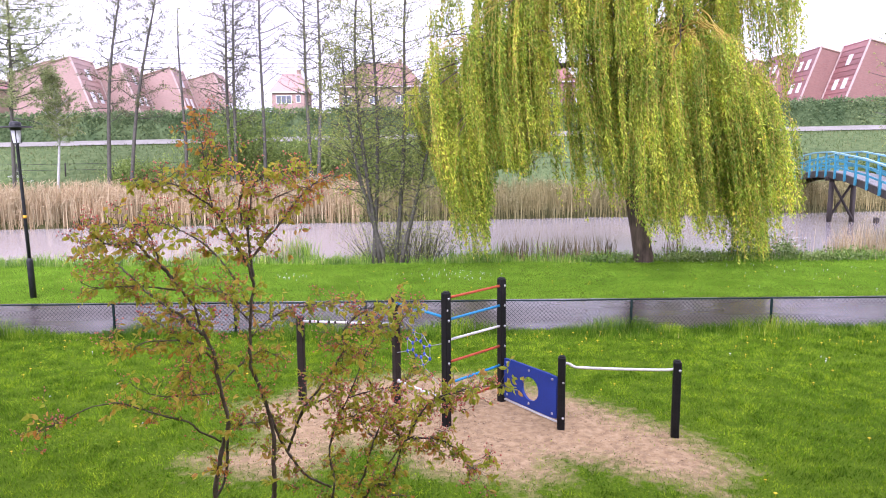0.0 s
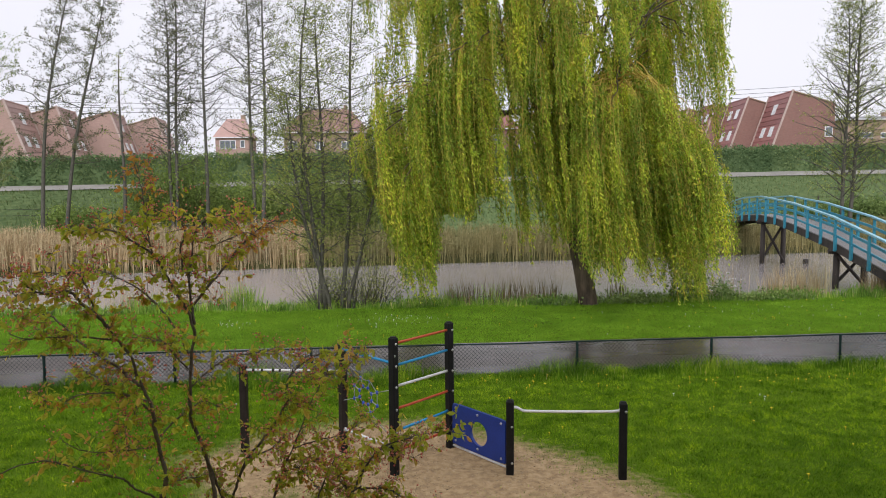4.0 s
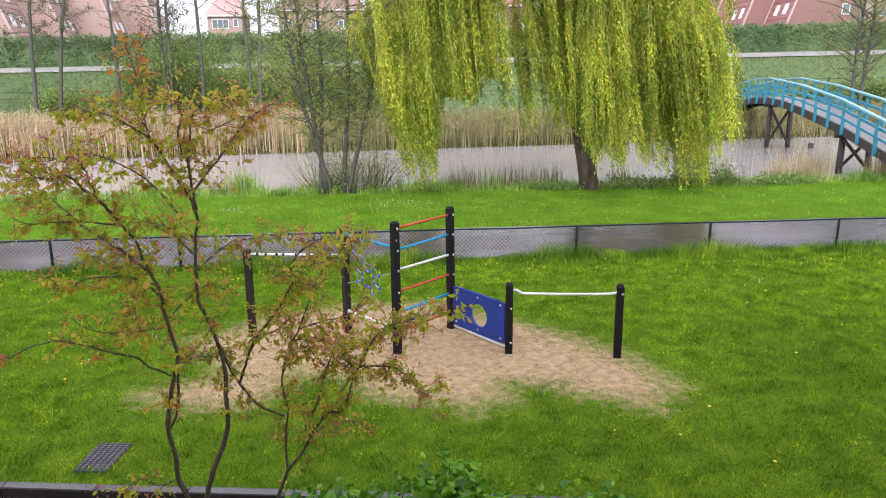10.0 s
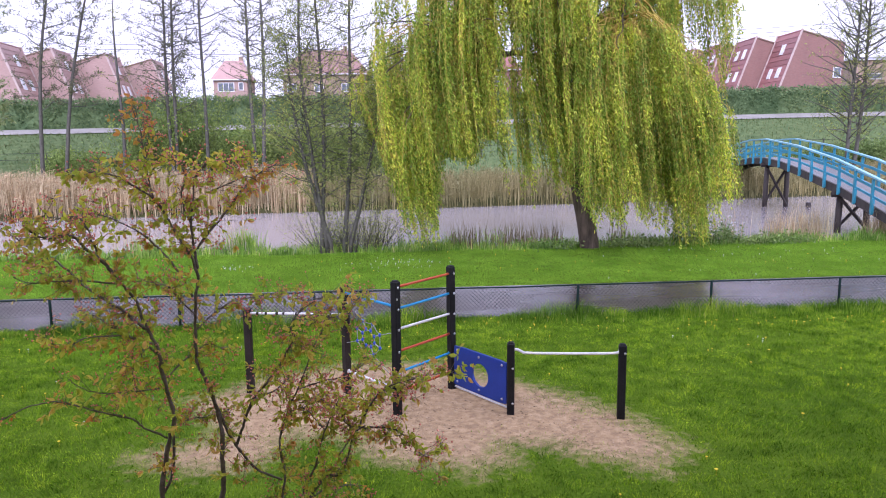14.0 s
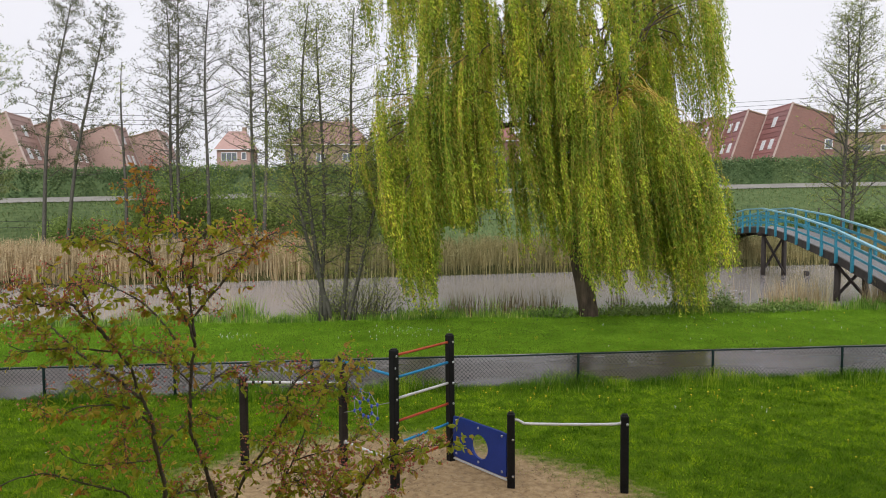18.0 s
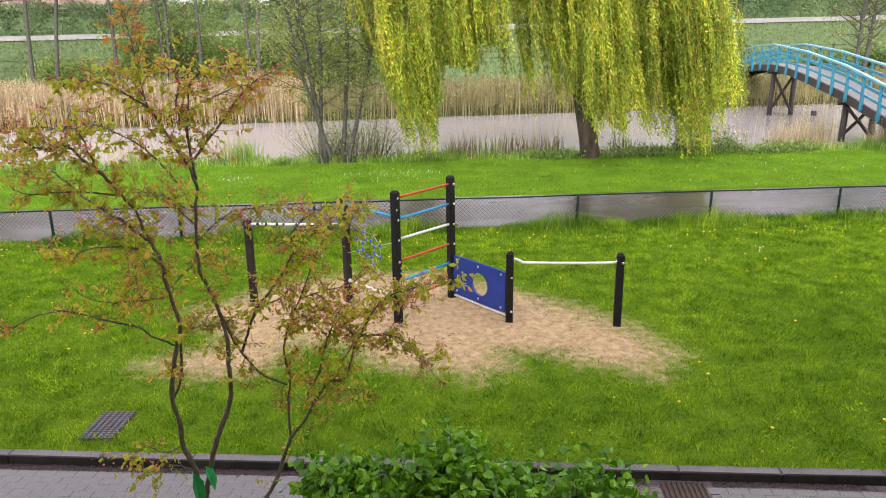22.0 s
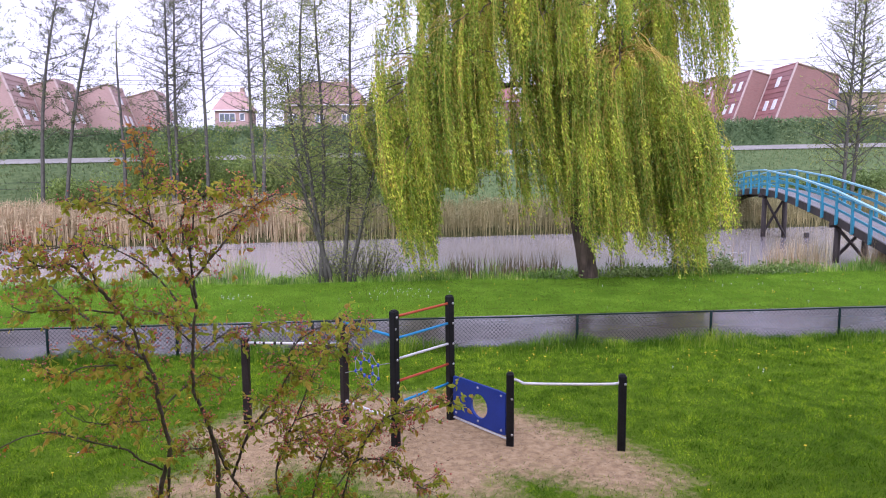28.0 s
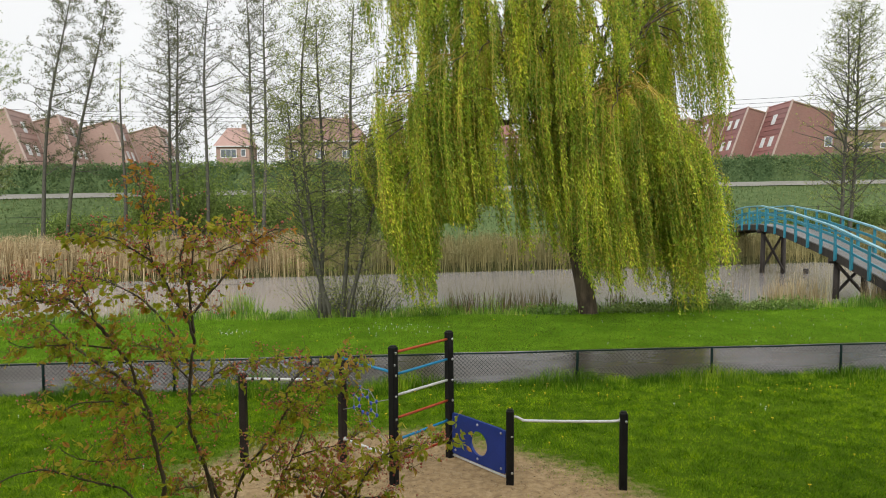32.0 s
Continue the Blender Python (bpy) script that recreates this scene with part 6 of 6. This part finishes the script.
stem(0.006, 0.003, -0.25, -0.2, [(-1.71, 3.5), (-1.75, 3.65), (-1.8, 3.74), (-1.91, 3.74), (-2.01, 3.75)], 1.2, 0.05)
stem(0.01, 0.003, -0.1, 0.2, [(-1.47, 3.06), (-1.54, 3.12), (-1.61, 3.19), (-1.71, 3.26), (-1.8, 3.33), (-1.88, 3.42), (-1.98, 3.51), (-2.09, 3.57), (-2.19, 3.65)], 1.1, 0.03)
stem(0.006, 0.002, -0.15, -0.45, [(-1.59, 3.34), (-1.76, 3.36), (-1.95, 3.37), (-2.1, 3.36), (-2.2, 3.4)], 0.9, 0.03)
stem(0.007, 0.002, -0.05, -0.3, [(-1.44, 2.97), (-1.55, 3.01), (-1.65, 3.03), (-1.82, 3.02), (-1.95, 2.97), (-2.06, 3.01)], 1.1, 0.2)
stem(0.005, 0.002, -0.05, 0.2, [(-1.63, 3.03), (-1.7, 3.11), (-1.78, 3.16), (-1.83, 3.13)], 1, 0.1)
stem(0.007, 0.003, 0.1, 0.35, [(-1.19, 3.25), (-1.27, 3.42), (-1.41, 3.6), (-1.54, 3.69), (-1.64, 3.74), (-1.75, 3.77)], 0.9, 0.03)
stem(0.007, 0.003, -0.02, -0.35, [(-1.4, 2.37), (-1.54, 2.45), (-1.6, 2.5), (-1.77, 2.55), (-1.91, 2.6), (-2.04, 2.63), (-2.21, 2.6), (-2.38, 2.52), (-2.54, 2.45)], 0.45, 0.2)
stem(0.005, 0.002, 0, -0.25, [(-1.42, 2.69), (-1.56, 2.68), (-1.73, 2.67), (-1.86, 2.7), (-1.95, 2.77)], 0.6, 0.5)
stem(0.0185, 0.008, 0.05, 0.1, [(-1.33, 1.24), (-1.24, 1.59), (-1.18, 1.76), (-1.11, 1.92), (-1.08, 2.08), (-1.08, 2.24), (-1.07, 2.4), (-1.1, 2.57), (-1.14, 2.72), (-1.19, 2.85), (-1.19, 3), (-1.18, 3.16), (-1.17, 3.26), (-1.15, 3.36)], 0.8, 0.03)
stem(0.01, 0.003, 0.1, -0.1, [(-1.15, 3.36), (-1.18, 3.49), (-1.25, 3.62), (-1.3, 3.72), (-1.34, 3.8), (-1.39, 3.86), (-1.48, 3.92), (-1.58, 3.98), (-1.7, 4), (-1.82, 3.97)], 1.3, 0.05)
stem(0.009, 0.003, 0.1, 0.25, [(-1.15, 3.42), (-1.16, 3.53), (-1.17, 3.68), (-1.15, 3.81), (-1.13, 3.95), (-1.07, 4.03), (-0.98, 4.06), (-0.88, 4.08)], 1.2, 0.05)
stem(0.006, 0.003, 0.12, 0, [(-1.17, 3.68), (-1.2, 3.77), (-1.21, 3.87), (-1.18, 3.98), (-1.23, 4.05), (-1.27, 4.07)], 1.1, 0.05)
stem(0.008, 0.003, 0.1, 0.4, [(-1.15, 3.54), (-1.03, 3.68), (-0.94, 3.79), (-0.87, 3.88), (-0.76, 3.98), (-0.66, 4.03)], 0.9, 0.25)
stem(0.004, 0.002, 0.15, 0.3, [(-1.04, 3.88), (-0.94, 3.92), (-0.84, 3.96), (-0.78, 3.94)], 0.9, 0.3)
stem(0.005, 0.002, 0, 0.05, [(-1.37, 3.84), (-1.39, 3.94), (-1.4, 4.07), (-1.41, 4.16), (-1.42, 4.25), (-1.45, 4.36)], 1.3, 0.95)
stem(0.006, 0.003, 0.1, 0.4, [(-1.18, 3.05), (-1.07, 3.15), (-0.96, 3.22), (-0.84, 3.24), (-0.68, 3.26)], 1.2, 0.05)
stem(0.005, 0.002, 0.05, -0.2, [(-1.18, 3.14), (-1.26, 3.23), (-1.33, 3.32), (-1.41, 3.34), (-1.53, 3.39)], 1.2, 0.03)
stem(0.005, 0.002, 0.05, 0.3, [(-1.36, 2.45), (-1.24, 2.49), (-1.09, 2.51), (-0.98, 2.56)], 1.1, 0.03)
stem(0.006, 0.002, 0, 0.25, [(-1.38, 2.75), (-1.27, 2.86), (-1.2, 2.91), (-1.11, 2.96), (-1.03, 2.92)], 1.2, 0.05)
stem(0.006, 0.002, 0, -0.25, [(-1.41, 2.9), (-1.49, 2.96), (-1.52, 2.87), (-1.58, 2.8), (-1.56, 2.69)], 1.3, 0.03)
stem(0.009, 0.007, 0.05, 0.2, [(-1.14, 2.72), (-1.08, 2.53), (-1.03, 2.38), (-0.95, 2.24), (-0.87, 2.14), (-0.72, 2.06)], 0.4, 0.05)
stem(0.009, 0.003, 0.2, -0.1, [(-0.99, 2.3), (-0.94, 2.43), (-0.87, 2.6), (-0.79, 2.69), (-0.7, 2.81), (-0.65, 2.9), (-0.6, 2.98), (-0.62, 3.03), (-0.6, 3.1), (-0.5, 3.19), (-0.36, 3.25)], 1, 0.05)
stem(0.005, 0.002, 0.1, 0.3, [(-0.59, 3.1), (-0.47, 3.12), (-0.37, 3.1), (-0.26, 3.13)], 1.1, 0.05)
stem(0.006, 0.003, 0.15, 0.35, [(-0.87, 2.6), (-0.74, 2.65), (-0.63, 2.74)], 1, 0.05)
stem(0.004, 0.002, 0.1, 0.3, [(-0.57, 3.14), (-0.48, 3.22), (-0.32, 3.21), (-0.21, 3.21)], 0.9, 0.05)
stem(0.0165, 0.011, 0.1, 0.15, [(-0.93, 1.21), (-0.85, 1.35), (-0.78, 1.54), (-0.73, 1.67)], 0.2, 0.1)
stem(0.009, 0.003, 0.15, 0.3, [(-0.73, 1.67), (-0.73, 1.82), (-0.72, 1.96), (-0.7, 2.1), (-0.72, 2.22), (-0.72, 2.34), (-0.67, 2.5), (-0.6, 2.65), (-0.54, 2.79), (-0.5, 2.9), (-0.44, 3.01), (-0.38, 3.13)], 0.8, 0.08)
stem(0.005, 0.002, 0.25, 0.1, [(-0.6, 2.65), (-0.44, 2.7), (-0.32, 2.72), (-0.21, 2.78)], 0.9, 0.1)
stem(0.005, 0.002, 0.2, 0.45, [(-0.63, 2.58), (-0.47, 2.58), (-0.36, 2.54)], 1, 0.1)
stem(0.011, 0.009, 0.12, 0.1, [(-0.73, 1.67), (-0.63, 1.79), (-0.56, 1.92)], 0.3, 0.1)
stem(0.009, 0.003, 0.1, -0.15, [(-0.56, 1.92), (-0.59, 1.98), (-0.55, 2.06), (-0.5, 2.17), (-0.47, 2.29), (-0.44, 2.38), (-0.39, 2.49), (-0.34, 2.6)], 1, 0.08)
stem(0.005, 0.002, -0.05, 0.15, [(-0.44, 2.38), (-0.51, 2.47), (-0.57, 2.53), (-0.65, 2.51)], 1.4, 0.08)
stem(0.01, 0.004, 0.1, -0.2, [(-0.56, 1.92), (-0.5, 2.01), (-0.45, 2.08), (-0.37, 2.07), (-0.33, 2.13), (-0.3, 2.22), (-0.26, 2.35), (-0.19, 2.4)], 0.8, 0.05)
stem(0.007, 0.002, -0.15, -0.4, [(-0.23, 2.38), (-0.08, 2.38), (0.03, 2.34), (0.12, 2.23), (0.19, 2.16)], 1.5, 0.03)
stem(0.007, 0.002, -0.1, -0.35, [(-0.23, 2.39), (-0.17, 2.51), (-0.07, 2.63), (0.07, 2.68), (0.21, 2.71), (0.39, 2.73)], 1.5, 0.03)
stem(0.005, 0.002, -0.1, 0.1, [(-0.36, 2.21), (-0.27, 2.36), (-0.33, 2.46), (-0.22, 2.53), (-0.15, 2.56)], 1.5, 0.05)
stem(0.005, 0.002, 0.05, 0.3, [(-0.56, 1.92), (-0.45, 1.99), (-0.32, 2), (-0.23, 2)], 0.9, 0.2)
stem(0.004, 0.002, 0, -0.2, [(-1.43, 1.65), (-1.56, 1.61), (-1.66, 1.66), (-1.76, 1.61)], 0.6, 0.1)
stem(0.004, 0.002, 0, 0.2, [(-1.37, 1.47), (-1.54, 1.51), (-1.68, 1.46), (-1.72, 1.5)], 0.6, 0.1)
for P, r0, lush, rusty in stems:
    if P[0][2] < 1.45 and r0 > 0.012:
        g = Geo()
        foot = np.array([P[0][0] * 0.35, P[0][1], -0.1])
        tube(g, curve([foot, foot * 0.55 + P[0] * 0.45 + (0.015, 0, 0), P[0] + unit(P[1] - P[0]) * 0.02], 12), np.linspace(r0 * 1.45, r0, 12), 9)
        put("trunk", g.mesh("trunk", M_STEM, True), small_tree)
gt, gl, gr, gb = Geo(), Geo(), Geo(), Geo()
BUD = np.array([(1, 0, 0), (-1, 0, 0), (0, 1, 0), (0, -1, 0), (0, 0, 1), (0, 0, -1)], dtype=float)
BUD_F = [(0, 2, 4), (2, 1, 4), (1, 3, 4), (3, 0, 4), (2, 0, 5), (1, 2, 5), (3, 1, 5), (0, 3, 5)]
for P, r0, lush, rusty in stems:
    length = np.linalg.norm(np.diff(P, axis=0), axis=1).sum()
    thick = r0 > 0.0105
    for j in range(int(length * (22 if thick else 44) * lush) + 2):
        u = rng.uniform(0.3 if thick else 0.12, 1.0) if j else 1.0
        i = min(len(P) - 2, int(u * (len(P) - 1)))
        d = unit(P[i + 1] - P[i]) * 0.6 + rng.normal(size=3) * (0.6, 0.7, 0.45) + (0, 0, 0.02)
        tw = limb(gt, P[i], d, rng.uniform(0.05, 0.20), 0.0022, -0.1, 0.16, 5, 3)
        hot = rng.random() < (rusty if u > 0.5 or rusty < 0.5 else 0.1) + 0.05 * (tw[-1][2] > 3.85)
        m = rng.integers(4, 9)
        f = rng.choice([0.3, 0.55, 0.8, 1.0], m, p=[0.15, 0.22, 0.26, 0.37])
        C = np.stack([np.interp(f, np.linspace(0, 1, 5), tw[:, c]) for c in range(3)], 1)
        D = unit(tw[-1] - tw[0]) * 0.45 + rng.normal(size=(m, 3)) * 0.6 + (0, 0, -0.55)
        size = rng.uniform(0.026, 0.058, m) * (0.8 if hot else 1.0)
        leaves(gr if hot else gl, C, D, size, size * rng.uniform(0.42, 0.58, m), 0.2)
        if rng.random() < 0.42:
            nb = rng.integers(6, 18)
            for q in tw[-1] + rng.normal(size=(nb, 3)) * (0.032, 0.032, 0.026) + (0, 0, 0.01):
                tube(gt, [tw[-1], q], 0.0007, 3, False)
                gb.add(q + BUD * rng.uniform(0.004, 0.008), BUD_F)
tagged(put("twig", gt.mesh("twig", M_STEM, True), small_tree), kind="stuff")
tagged(put("leafage", gl.mesh("leafage", M_SERVICE), small_tree), kind="stuff")
tagged(put("young_leafage", gr.mesh("young_leafage", M_RUST), small_tree, None, "orange-red young leaves"), kind="stuff")
tagged(put("bud", gb.mesh("bud", M_BUD), small_tree, None, "clusters of pinkish flower buds"), kind="stuff")
g = Geo()
leaves(g, [(-0.17, -0.06, 1.62)], [(0.1, 0, -1)], 0.30, 0.10, 0.2)
leaves(g, [(-0.09, -0.06, 1.66)], [(0.25, 0, -1)], 0.20, 0.10, 0.2)
put("tie", g.mesh("tie", M_GREENBAG), small_tree, None, "green plastic strip tied round the stems")


# ---- the hazel bush under the window ----
def hazel(x, y, top, rx, seed, label):
    ob = thing("hazel_bush", label, "bush", pose(x, y, -0.13), "bushes under the window")
    g, gf = Geo(), Geo()
    for k in range(34):
        a = rng.uniform(0, 2 * math.pi)
        end = np.array([math.cos(a) * rx * rng.uniform(0.2, 1), math.sin(a) * 0.35 * rng.uniform(0.2, 1), (top + 0.13) * rng.uniform(0.72, 1.0)])
        pts = curve([(end[0] * 0.15, end[1] * 0.2, -0.05), (end[0] * 0.5, end[1] * 0.6, end[2] * 0.5), end], 9)
        tube(g, pts, np.linspace(0.012, 0.003, 9), 5, False)
        m = 130
        f = rng.uniform(0.4, 1, m) ** 0.7
        C = np.stack([np.interp(f, np.linspace(0, 1, 9), pts[:, c]) for c in range(3)], 1) + rng.normal(size=(m, 3)) * (0.085, 0.085, 0.06)
        D = rng.normal(size=(m, 3)) * (1, 1, 0.5) + (0, -0.25, -0.2)
        leaves(gf, C, D, rng.uniform(0.04, 0.088, m), rng.uniform(0.036, 0.072, m), 0.2)
    tagged(put("stem", g.mesh("stem", M_BARK, True), ob), kind="stuff")
    tagged(put("leafage", gf.mesh("leafage", M_BUSH), ob), kind="stuff")


HAZEL = "fresh green broad-leaved bush beside the street"
hazel(-0.2, 3.8, 1.74, 0.36, 1, HAZEL)
hazel(0.32, 3.85, 1.74, 0.36, 2, HAZEL)
hazel(0.85, 3.8, 1.56, 0.40, 3, HAZEL)
hazel(1.3, 3.85, 1.42, 0.24, 4, HAZEL)

# ---- single paving bricks at the kerb ----
road_bricks = thing("road_bricks", "dark wet paving bricks in running bond", "paving", kind="structure")
brick = cbox(0.2100, 0.1050, 0.06, 0.0015).mesh("brick", M_BRICKP)
count = 0
for row in range(9):
    for k in range(-24, 26):
        x = k * 0.211 + (0.105 if row % 2 else 0)
        if count >= 300 or -0.9 < x < 2.0 or x < -4.7 or x > 4.6 or (2.48 < x < 3.04 and row < 4):
            continue
        y = kerb_y(x) - 0.195 - row * 0.106
        put("brick", brick, road_bricks, pose(x, y, -0.136 + random.uniform(-0.001, 0.001), random.uniform(-0.4, 0.4), random.uniform(-0.4, 0.4), kang))
        count += 1
